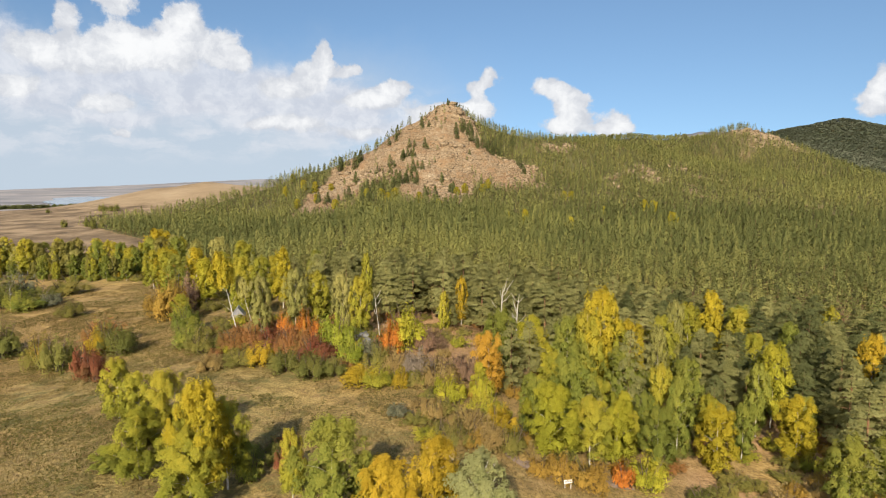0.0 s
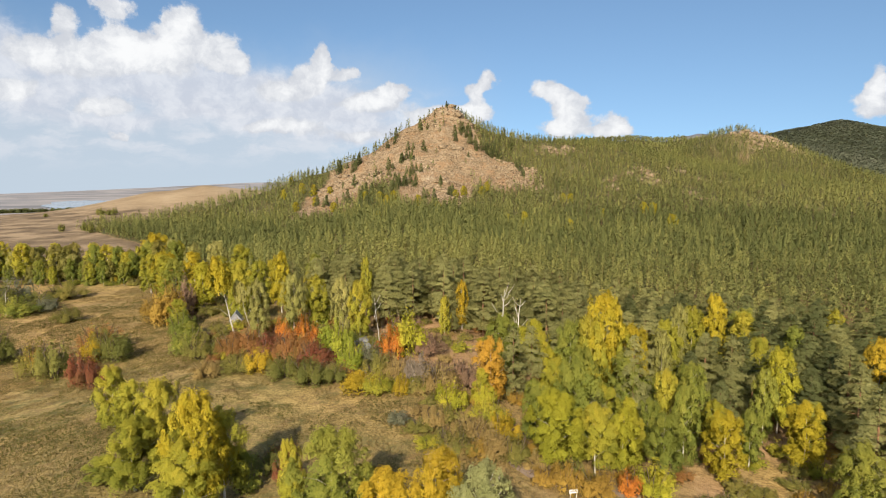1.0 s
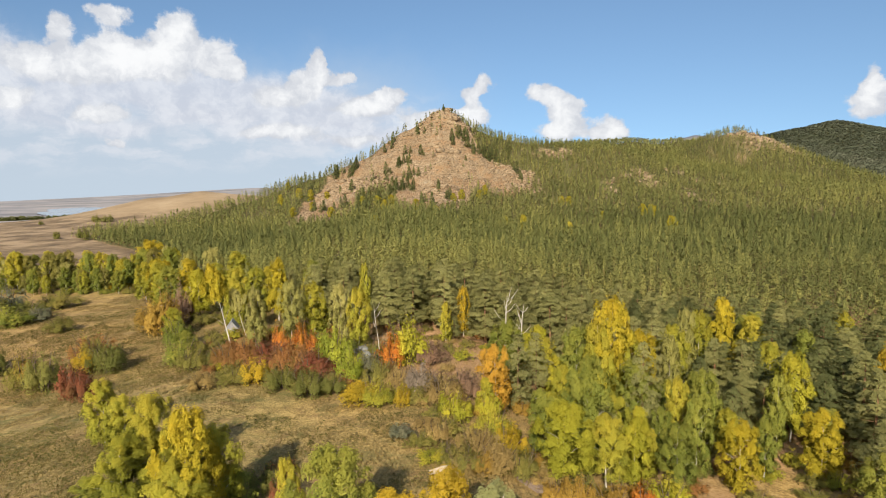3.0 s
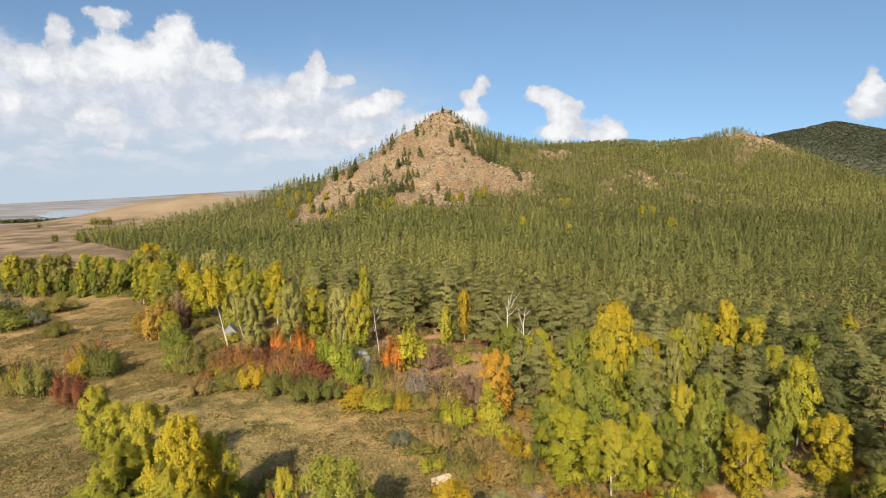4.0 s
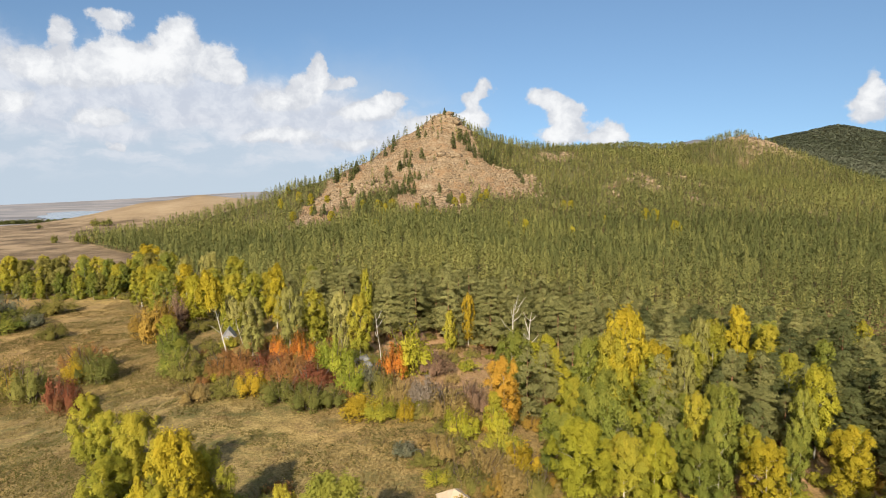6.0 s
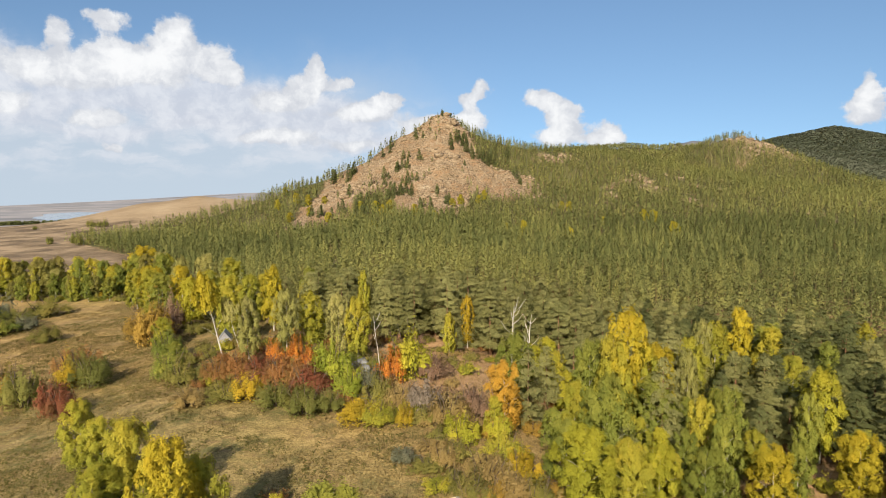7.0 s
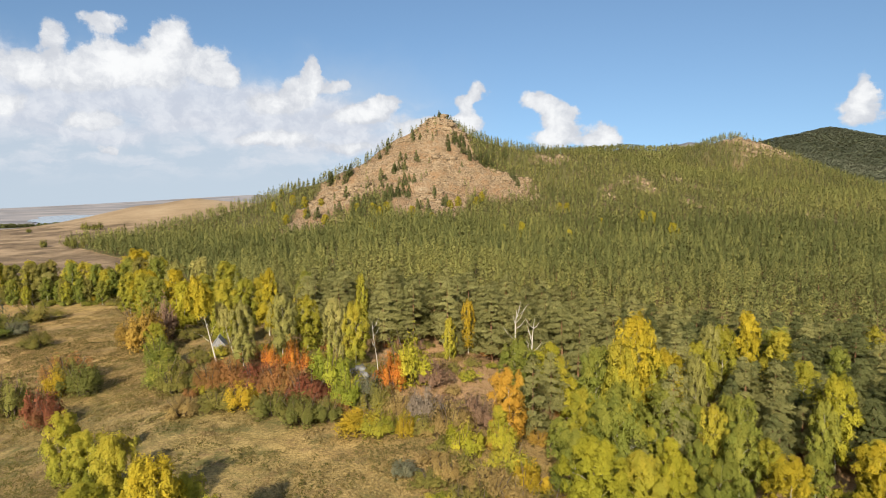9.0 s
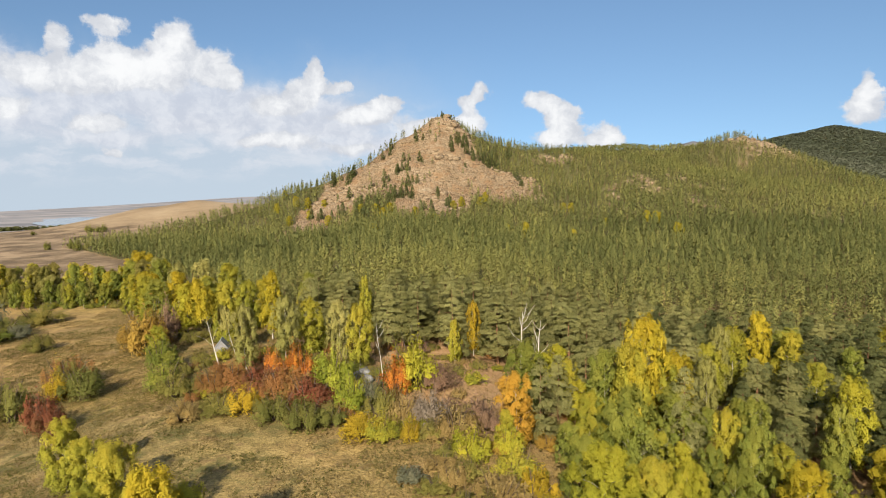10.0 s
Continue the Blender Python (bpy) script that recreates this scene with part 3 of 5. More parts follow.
# the lake out on the plain
def make_lake():
    turn = np.linspace(0, 2 * np.pi, 96, endpoint=False)
    r = 1 + 0.35 * np.array([float(fractal(np.cos(a) * 3, np.sin(a) * 3, 1.0, 7)) for a in turn])
    x, y = -1560 + 170 * r * np.cos(turn) - 210 * r * np.sin(turn), 2640 + 430 * r * np.sin(turn)
    z = float(land(-1560, 2500)) + 2.5
    bm = bmesh.new()
    bm.faces.new([bm.verts.new((a, b, z)) for a, b in zip(x, y)])
    me = bpy.data.meshes.new("lake")
    bm.to_mesh(me)
    me.materials.append(WATER)
    tagged(new("lake", me), "pale blue still lake on the open plain", "lake", kind="structure")


make_lake()


# the worn track at the near end of the grove
def make_track():
    line = np.array([(26.3, 78.5), (21.0, 78.0), (15.8, 77.6), (12.7, 78.7), (10.8, 81.0), (11.9, 85.4), (14.2, 92.6), (16.0, 101.5), (16.8, 109.9), (19.6, 116.1)])
    u = np.linspace(0, len(line) - 1, 90)
    x, y = (np.interp(u, np.arange(len(line)), line[:, k]) for k in (0, 1))
    dx, dy = np.gradient(x), np.gradient(y)
    long = np.hypot(dx, dy)
    wide = 1.35 + 0.45 * fractal(x, y, 3.0, 171, 3)
    verts = []
    for side in (-1.0, -0.33, 0.33, 1.0):
        px, py = x - side * wide * dy / long, y + side * wide * dx / long
        verts.append(np.stack([px, py, land(px, py) + (0.06 if abs(side) < 0.5 else -0.02)], 1))
    n = len(u)
    faces = [(k * n + j, k * n + j + 1, (k + 1) * n + j + 1, (k + 1) * n + j) for k in range(3) for j in range(n - 1)]
    me = make_mesh("track", np.concatenate(verts), np.array(faces)[:, ::-1], None, [SOIL], True)
    tagged(new("track", me), "narrow worn track of grey-brown bare soil", "track", kind="structure")


make_track()


# ---- trees ----
def tube(points, radii, sides=6):
    """A tapering limb along the points: corners and four-cornered faces."""
    points = [Vector(p) for p in points]
    verts, faces = [], []
    for k, (p, r) in enumerate(zip(points, radii)):
        way = (points[min(k + 1, len(points) - 1)] - points[max(k - 1, 0)]).normalized()
        side = way.orthogonal().normalized()
        up = way.cross(side)
        for s in range(sides):
            a = 2 * math.pi * s / sides
            verts.append(p + r * (math.cos(a) * side + math.sin(a) * up))
    for k in range(len(points) - 1):
        for s in range(sides):
            a, b = k * sides + s, k * sides + (s + 1) % sides
            faces.append((a, b, b + sides, a + sides))
    return [tuple(v) for v in verts], faces


def limbs_mesh(name, limbs, mat):
    verts, faces = [], []
    for points, radii, sides in limbs:
        v, f = tube(points, radii, sides)
        faces += [tuple(i + len(verts) for i in q) for q in f]
        verts += v
    return make_mesh(name, verts, faces, None, [mat], True)


def sprays(rng, centre, out, size, droop, fold=0.18, wide=1.0, loose=0.45, soft=0.7):
    """Leaf sprays: a slim three-cornered tuft at each centre, turned roughly outwards. Corners, faces, and the shading
    normal set for each corner.
    """
    n = len(centre)
    normal = out + rng.normal(0, loose, (n, 3))
    normal /= np.linalg.norm(normal, axis=1, keepdims=True) + 1e-9
    along = rng.normal(0, 1, (n, 3)) + np.array([0, 0, -droop])
    along -= (along * normal).sum(1, keepdims=True) * normal
    along /= np.linalg.norm(along, axis=1, keepdims=True) + 1e-9
    across = np.cross(normal, along)
    a = (size * rng.uniform(0.6, 1.3, n))[:, None]
    b = a * wide * rng.uniform(0.26, 0.5, n)[:, None]
    bend = normal * a * fold
    verts = np.stack([centre - along * a * 0.7 + across * b - bend, centre - along * a * 0.7 - across * b, centre + along * a], 1).reshape(-1, 3)
    # leaves hang at all angles: shading normals lean up and outwards, brightening the crown
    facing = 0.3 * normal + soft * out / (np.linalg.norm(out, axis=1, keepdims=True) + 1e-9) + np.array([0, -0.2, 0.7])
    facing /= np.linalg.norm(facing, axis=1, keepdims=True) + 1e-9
    return verts, np.arange(3 * n).reshape(-1, 3), np.repeat(facing, 3, 0)


def birch_crown(seed, count, size, slim=1.0, base=2.0, droop=0.5, wide=1.15):
    """Crown of a birch 14 m high and 9 m across: rising, pointed lobes of fine sprays with gaps between."""
    rng = np.random.default_rng(seed)
    lobes = []
    for k in range(64):
        s = (k + rng.uniform(0, 0.8)) / 64
        reach = 3.3 * math.sin(math.pi * (0.2 + 0.66 * s)) ** 0.65 * slim * math.sqrt(rng.uniform(0.06, 1.2))
        a = k * 2.4 + rng.uniform(-0.5, 0.5)
        z = base + (12.2 - base) * s
        lobes.append((reach * math.cos(a), reach * math.sin(a), z, rng.uniform(0.5, 1.0) * (1.15 - 0.4 * s) * slim**0.5, rng.uniform(0.6, 1.15)))
    lobes += [(rng.uniform(-1.3, 1.3), rng.uniform(-1.3, 1.3), rng.uniform(11.4, 12.6), 0.65, 1.1) for _ in range(5)]
    lobes += [(rng.uniform(-0.6, 0.6), rng.uniform(-0.6, 0.6), base + 2.0 + (11.0 - base) * (k + 0.5) / 10, 0.75 * slim**0.5, 0.9) for k in range(10)]
    lobes = np.array(lobes)
    weight = lobes[:, 3] ** 1.6 * lobes[:, 4]
    pick = rng.choice(len(lobes), count, p=weight / weight.sum())
    out = rng.normal(0, 1, (count, 3))
    out /= np.linalg.norm(out, axis=1, keepdims=True)
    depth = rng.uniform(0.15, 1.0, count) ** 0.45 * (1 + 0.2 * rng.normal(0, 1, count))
    # each lobe narrows towards its top
    half = lobes[pick][:, [3, 3, 4]] * np.stack([1 - 0.45 * out[:, 2], 1 - 0.45 * out[:, 2], np.ones(count)], 1)
    centre = lobes[pick][:, :3] + out * half * depth[:, None]
    whole = np.stack([centre[:, 0] / 4, centre[:, 1] / 4, 0.25 + (centre[:, 2] - 7) / 9], 1)
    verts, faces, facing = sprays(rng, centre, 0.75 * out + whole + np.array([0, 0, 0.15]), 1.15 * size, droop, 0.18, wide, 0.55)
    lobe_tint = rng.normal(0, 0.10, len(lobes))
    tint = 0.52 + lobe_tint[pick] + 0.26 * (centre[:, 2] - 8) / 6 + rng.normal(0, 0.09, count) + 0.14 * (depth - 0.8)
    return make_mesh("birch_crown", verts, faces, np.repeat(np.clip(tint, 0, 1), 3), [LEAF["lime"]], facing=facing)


def birch_trunk(seed, slim=1.0):
    rng = random.Random(seed)
    bend = rng.uniform(-0.25, 0.25)
    limbs = [([(bend * math.sin(z / 5), 0.2 * math.sin(z / 3 + seed), z) for z in (-0.4, 1.5, 4, 7, 10, 12.6)], [0.19, 0.15, 0.10, 0.05, 0.025, 0.008], 7)]
    for k in range(13):
        z = 3.2 + 0.65 * k
        a, l = k * 2.4 + rng.uniform(-0.4, 0.4), (3.3 - 0.17 * k) * slim * rng.uniform(0.7, 1.0)
        s = (bend * math.sin(z / 5), 0.2 * math.sin(z / 3 + seed), z)
        limbs.append(([s, (s[0] + 0.5 * l * math.cos(a), s[1] + 0.5 * l * math.sin(a), z + 0.55 * l), (s[0] + l * math.cos(a), s[1] + l * math.sin(a), z + 0.85 * l)], [0.034, 0.02, 0.006], 4))
    return limbs_mesh("birch_trunk", limbs, BIRCH_BARK)


def pine_boughs(rng, count, size, h=15.0, r=3.0, low=0.30, dome=1.7, wide=1.0):
    """Needle tufts of a pine: flat rounded pads of foliage at the ends of its boughs, as three-cornered sprays. Corners and tints."""
    if count < 150:
        # far off: a slim pointed crown of upright sprays
        s, a = rng.uniform(0, 1, count) ** 1.15, rng.uniform(0, 6.283, count)
        rad = r * (1 - s**dome) ** 0.85 * np.sqrt(rng.uniform(0.15, 1, count)) * (1 + 0.18 * np.sin(3 * a + 9 * s))
        c = np.stack([rad * np.cos(a), rad * np.sin(a), h * (low + (0.95 - low) * s)], 1)
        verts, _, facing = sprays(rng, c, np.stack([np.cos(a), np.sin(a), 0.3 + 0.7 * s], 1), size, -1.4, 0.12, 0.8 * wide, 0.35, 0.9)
        # tint rises with height: the sunlit tops are put into the needle colour
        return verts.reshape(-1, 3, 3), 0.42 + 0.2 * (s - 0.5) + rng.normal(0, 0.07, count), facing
    pads = max(9, min(90, count // (7 if count < 500 else 14)))
    s = (np.arange(pads) + rng.uniform(0, 0.9, pads)) / pads
    a = np.arange(pads) * 2.4 + rng.normal(0, 0.4, pads)
    reach = r * (1 - s**dome) ** 0.8 * np.minimum(1, 0.8 + 1.1 * s) * rng.uniform(0.5, 0.92, pads)
    half = r * rng.uniform(0.24, 0.40, pads) * (1.12 - 0.62 * s) * (0.75 if count < 500 else 1.0)
    flat = half * rng.uniform(0.32, 0.55, pads)
    mid = np.stack([reach * np.cos(a), reach * np.sin(a), h * (low + (0.98 - low) * s) - flat * 0.6], 1)
    weight = half**1.7 + 0.05
    pick = rng.choice(pads, count, p=weight / weight.sum())
    out = rng.normal(0, 1, (count, 3))
    out /= np.linalg.norm(out, axis=1, keepdims=True)
    out[:, 2] = np.where(rng.uniform(0, 1, count) < 0.72, np.abs(out[:, 2]), out[:, 2])
    size3 = np.stack([half, half, flat], 1)[pick]
    c = mid[pick] + out * size3 * (rng.uniform(0.3, 1.0, count) ** 0.4 * (1 + 0.14 * rng.normal(0, 1, count)))[:, None]
    normal = out / size3
    normal /= np.linalg.norm(normal, axis=1, keepdims=True)
    whole = np.stack([np.cos(a[pick]), np.sin(a[pick]), np.full(count, 0.7)], 1)
    few = count < 400
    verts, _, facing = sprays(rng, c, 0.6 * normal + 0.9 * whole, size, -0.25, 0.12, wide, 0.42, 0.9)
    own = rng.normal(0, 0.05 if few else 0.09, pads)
    # upper pads get a lighter tint, as if the sun caught them
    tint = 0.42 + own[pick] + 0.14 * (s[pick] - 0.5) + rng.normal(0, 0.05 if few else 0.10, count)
    return verts.reshape(-1, 3, 3), tint, facing


def pine_crown(seed, count, size, r):
    rng = np.random.default_rng(seed)
    tri, tint, facing = pine_boughs(rng, count, size, r=r, low=rng.uniform(0.10, 0.22), dome=rng.uniform(1.5, 2.4), wide=1.15)
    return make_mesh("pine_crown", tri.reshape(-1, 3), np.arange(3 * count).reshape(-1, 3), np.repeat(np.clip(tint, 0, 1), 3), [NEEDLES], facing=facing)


def pine_trunk(seed):
    rng = random.Random(seed)
    limbs = [([(0, 0, -0.4), (0.05, 0, 4), (0, 0.08, 9), (0, 0, 14.3)], [0.22, 0.18, 0.12, 0.03], 7)]
    for k in range(16):
        z, a = 4.4 + 0.58 * k, k * 2.4 + rng.uniform(-0.3, 0.3)
        l = (2.6 - 0.12 * k) * rng.uniform(0.7, 1)
        limbs.append(([(0, 0, z), (l * math.cos(a), l * math.sin(a), z + 0.12 * l)], [0.05, 0.015], 4))
    return limbs_mesh("pine_trunk", limbs, PINE_BARK)


def bush_foliage(seed, count, size):
    """Foliage of a bush 5 m high and 6 m across, of uneven domes down to the ground."""
    rng = np.random.default_rng(seed)
    domes = []
    for k in range(17):
        a, d = k * 2.4 + rng.uniform(-0.4, 0.4), 2.2 * math.sqrt((k + 0.3) / 17) * rng.uniform(0.6, 1.2)
        domes.append((d * math.cos(a), d * math.sin(a), rng.uniform(0.7, 1.4), rng.uniform(0.42, 0.95), (3.3 - 0.75 * d) * rng.uniform(0.45, 1.25)))
    domes = np.array(domes)
    pick = rng.integers(0, len(domes), count)
    out = rng.normal(0, 1, (count, 3))
    out /= np.linalg.norm(out, axis=1, keepdims=True)
    out[:, 2] = np.where(rng.uniform(0, 1, count) < 0.75, np.abs(out[:, 2]), out[:, 2])
    depth = rng.uniform(0.3, 1, count) ** 0.5 * (1 + 0.24 * np.abs(rng.normal(0, 1, count)) - 0.1)
    centre = domes[pick][:, :3] + out * domes[pick][:, [3, 3, 4]] * depth[:, None]
    centre[:, 2] = np.maximum(centre[:, 2], rng.uniform(0.05, 0.5, count))
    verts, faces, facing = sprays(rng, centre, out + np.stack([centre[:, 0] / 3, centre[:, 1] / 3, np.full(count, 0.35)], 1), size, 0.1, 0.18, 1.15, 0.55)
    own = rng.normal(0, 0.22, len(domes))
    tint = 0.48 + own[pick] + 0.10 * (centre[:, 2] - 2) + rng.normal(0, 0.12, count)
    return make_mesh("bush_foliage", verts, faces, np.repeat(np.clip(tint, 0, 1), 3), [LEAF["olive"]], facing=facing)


def bush_stems(seed):
    rng = random.Random(seed)
    limbs = []
    for k in range(14):
        a, l = k * 2.4, rng.uniform(0.7, 2.2)
        top = rng.uniform(2.6, 4.6)
        limbs.append(([(0.3 * math.cos(a), 0.3 * math.sin(a), -0.3), (0.6 * l * math.cos(a), 0.6 * l * math.sin(a), 0.5 * top), (l * math.cos(a + 0.2), l * math.sin(a + 0.2), top)], [0.06, 0.04, 0.01], 4))
    return limbs_mesh("bush_stems", limbs, TWIG_BARK)


BIRCH_NEAR = [(birch_crown(11 + k, 19000, 0.23, 1.0, 1.7 + 0.3 * k, 1.5, 0.8), birch_trunk(k)) for k in range(5)]
BIRCH_MID = [(birch_crown(21 + k, 8500, 0.29, 0.88, 1.2 + 0.5 * k, 1.0, 1.0), birch_trunk(k + 5)) for k in range(4)]
BIRCH_FAR = [(birch_crown(31 + k, 3600, 0.42, 0.82, 0.9 + 0.4 * k), birch_trunk(k + 9)) for k in range(4)]
PINES = [(pine_crown(51 + k, 3600, 0.38, 2.8 + 0.3 * (k % 3)), pine_trunk(k)) for k in range(6)]
BUSHES = [(bush_foliage(71 + k, 3600, 0.22), bush_stems(k)) for k in range(5)]
HIGH_BIRCH = (birch_crown(97, 2800, 0.36, 0.8, 8.0), birch_trunk(3))
LOW_BUSHES = [(bush_foliage(81 + k, 850, 0.42), bush_stems(k + 7)) for k in range(4)]
made = {"birch": 0, "pine": 0, "bush": 0}


def grow(name, meshes, x, y, h, w, own_h, own_w, leaf, turn, lean=(0, 0), parts=("trunk", "crown"), sink=0.0):
    root = new(name)
    root.matrix_basis = pose(x, y, ground_at(x, y) - sink, lean[0], lean[1], 0) @ pose(0, 0, 0, 0, 0, turn) @ Matrix.Diagonal((w / own_w, w / own_w, h / own_h, 1))
    for part_name, me in zip(parts, (meshes[1], meshes[0])):
        ob = new(part_name, me)
        ob.parent = root
        if part_name == parts[1] and leaf is not None:
            ob.material_slots[0].link = "OBJECT"
            ob.material_slots[0].material = leaf
    return root


def birch(x, y, h, w, colour, lean=(0, 0), own=None):
    made["birch"] += 1
    k = made["birch"]
    far = math.hypot(x, y)
    stock = BIRCH_NEAR if far < 92 and h > 8 else BIRCH_MID if far < 150 and h > 8.5 else BIRCH_FAR
    meshes = own or stock[k % len(stock)]
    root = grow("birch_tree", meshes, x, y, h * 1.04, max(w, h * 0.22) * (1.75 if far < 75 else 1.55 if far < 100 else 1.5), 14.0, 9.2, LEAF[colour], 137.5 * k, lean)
    stance = "slim" if w < 0.3 * h else "broad" if w > 0.5 * h else "full-grown"
    return tagged(root, f"{stance} birch with {WORDS[colour]} autumn leaves and white trunk", "tree", "birches")


def pine(x, y, h, w, colour="pine"):
    made["pine"] += 1
    k = made["pine"]
    # half the right-hand pines get darker needles: that side's dimness as colour
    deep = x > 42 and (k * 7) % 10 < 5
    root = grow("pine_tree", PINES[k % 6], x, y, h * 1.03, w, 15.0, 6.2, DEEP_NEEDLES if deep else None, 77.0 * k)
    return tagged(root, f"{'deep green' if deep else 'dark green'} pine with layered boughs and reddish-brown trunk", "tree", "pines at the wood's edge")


def bush(x, y, h, w, colour):
    made["bush"] += 1
    k = made["bush"]
    stock = BUSHES if h > 3.6 else LOW_BUSHES
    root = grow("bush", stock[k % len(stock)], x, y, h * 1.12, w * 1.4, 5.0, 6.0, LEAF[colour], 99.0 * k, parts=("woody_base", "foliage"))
    return tagged(root, f"{'low' if h < 4.5 else 'tall'} rounded bush with {WORDS[colour]} autumn foliage", "bush", "bushes")


# birches, one by one
birch(-131.6, 283.0, 20.1, 14.4, "gold")
birch(-132.9, 275.0, 15.8, 10.2, "lime")
birch(-114.2, 262.0, 17.6, 9.7, "green")
birch(-90.9, 225.0, 19.6, 8.3, "pale")
birch(-82.5, 225.0, 19.1, 8.8, "pale")
birch(-69.9, 215.0, 17.3, 11.0, "lime")
birch(-74.0, 190.0, 15.5, 7.9, "bright")
birch(-56.5, 172.0, 13.2, 6.4, "lime")
birch(-40.7, 138.0, 14.8, 5.4, "pale")
birch(-43.4, 168.0, 17.2, 6.5, "gold")
birch(-34.4, 145.0, 15.0, 6.0, "pale")
birch(-30.2, 150.0, 13.7, 6.7, "lime")
birch(-22.8, 143.0, 14.4, 5.3, "pale")
birch(-18.1, 140.0, 14.1, 5.4, "lime")
birch(-20.0, 165.0, 16.1, 2.4, "lime")
birch(1.1, 141.0, 9.8, 3.1, "lime")
birch(5.4, 148.0, 12.4, 3.2, "amber")
birch(-61.5, 150.0, 4.7, 5.6, "green")
birch(-70.7, 165.0, 8.5, 6.1, "lime")
birch(-48.8, 92.0, 9.9, 5.3, "lime")
birch(-42.7, 86.0, 8.9, 4.8, "lime")
birch(-34.3, 77.0, 12.4, 5.4, "lime")
birch(-25.7, 66.0, 15.0, 4.9, "gold")
birch(-24.3, 70.0, 11.5, 4.4, "lime")
birch(-35.6, 72.0, 9.2, 6.0, "lime")
birch(-26.1, 64.0, 9.9, 5.3, "lime")
birch(-40.5, 74.0, 3.3, 4.1, "green")
birch(-10.0, 61.0, 12.8, 6.4, "green")
birch(-3.9, 56.0, 10.8, 4.8, "amber")
birch(0.5, 57.0, 12.2, 5.2, "amber")
birch(4.7, 54.0, 12.0, 5.5, "willow")
birch(-15.7, 67.0, 8.8, 2.2, "lime")
birch(16.0, 82.0, 11.4, 6.5, "bright")
birch(21.7, 83.0, 10.2, 5.4, "lime")
birch(25.9, 84.0, 9.9, 4.7, "bright")
birch(20.8, 89.0, 16.0, 6.2, "green")
birch(29.7, 110.0, 22.1, 8.2, "gold")
birch(26.8, 108.0, 17.7, 6.0, "lime")
birch(33.0, 112.0, 16.3, 5.2, "lime")
birch(43.9, 120.0, 13.7, 4.0, "pale")
birch(51.9, 133.0, 17.2, 4.9, "pale")
birch(62.7, 139.0, 18.4, 6.4, "gold")
birch(67.0, 135.0, 15.5, 7.5, "lime")
birch(42.5, 102.0, 12.8, 5.2, "green")
birch(36.2, 97.0, 12.5, 4.5, "lime")
birch(58.6, 105.0, 15.7, 5.8, "bright")
birch(53.6, 100.0, 13.1, 4.2, "green")
birch(40.9, 86.0, 10.5, 5.4, "gold")
birch(55.0, 91.0, 11.0, 6.4, "gold")
birch(81.0, 112.0, 16.2, 6.2, "amber")
birch(53.3, 76.0, 11.1, 5.6, "green")
birch(21.0, 98.0, 10.1, 4.5, "green")
birch(32.0, 92.0, 9.1, 3.8, "green")
birch(46.8, 91.0, 9.2, 3.8, "green")
birch(75.6, 130.0, 13.8, 6.0, "green")
birch(96.6, 150.0, 13.5, 6.3, "lime")
birch(8.7, 102.0, 11.8, 6.0, "orange")
birch(7.3, 100.0, 6.5, 3.2, "lime")
# pines in front of the wood
pine(32.7, 102.0, 15.9, 6.6)
pine(13.3, 108.0, 12.7, 6.0)
birch(12.2, 117.0, 13.0, 7.0, "green")
pine(58.6, 118.0, 13.5, 8.7)
pine(51.8, 108.0, 10.6, 7.0)
pine(65.0, 112.0, 12.3, 8.3)
pine(69.1, 108.0, 15.6, 9.0)
pine(65.6, 95.0, 15.4, 8.8)
pine(60.7, 84.0, 14.6, 8.6)
pine(53.0, 122.0, 11.0, 7.9)
pine(25.0, 128.0, 11.2, 8.3)
pine(20.0, 140.0, 10.1, 9.1)
pine(3.1, 144.0, 5.7, 4.0)
# bushes
bush(-9.7, 124.2, 8.0, 5.2, "flame")
bush(-7.0, 127.5, 10.8, 8.0, "bright")
bush(-20.9, 124.8, 9.6, 6.6, "fresh")
bush(-16.8, 115.5, 7.1, 5.0, "fresh")
bush(-42.9, 126.4, 5.9, 7.0, "rust")
bush(-39.0, 127.3, 6.4, 7.6, "rust")
bush(-34.8, 127.2, 6.3, 6.9, "crimson")
bush(-28.9, 121.1, 7.5, 7.1, "rust")
bush(-23.6, 117.6, 6.9, 6.9, "crimson")
bush(-38.1, 117.3, 4.3, 7.1, "olive")
bush(-34.8, 117.3, 4.9, 6.5, "amber")
bush(-28.4, 113.9, 4.7, 6.8, "darkgreen")
bush(-22.6, 109.8, 5.4, 6.5, "darkgreen")
bush(-19.2, 110.7, 4.0, 4.9, "darkgreen")
bush(-34.8, 135.9, 7.0, 4.0, "flame")
bush(-31.0, 138.2, 7.2, 3.4, "flame")
bush(-27.7, 133.6, 6.2, 3.6, "flame")
bush(-13.8, 106.1, 4.3, 6.2, "amber")
bush(-10.7, 104.7, 4.3, 5.1, "lime")
bush(-6.2, 103.5, 4.2, 3.0, "amber")
bush(-3.4, 108.4, 6.4, 6.0, "grey")
bush(4.4, 106.8, 5.8, 5.6, "plum")
bush(-1.8, 125.9, 5.0, 6.0, "plum")
bush(0.7, 102.6, 6.8, 6.0, "brown")
bush(-7.4, 110.2, 5.9, 4.8, "brown")
bush(-11.2, 112.0, 6.8, 5.4, "olive")
bush(-13.4, 118.9, 6.0, 4.6, "sage")
bush(2.2, 97.1, 5.0, 5.2, "bright")
bush(7.4, 92.2, 4.8, 5.4, "lime")
bush(7.3, 99.2, 5.6, 4.4, "bright")
bush(9.6, 88.2, 4.6, 5.3, "amber")
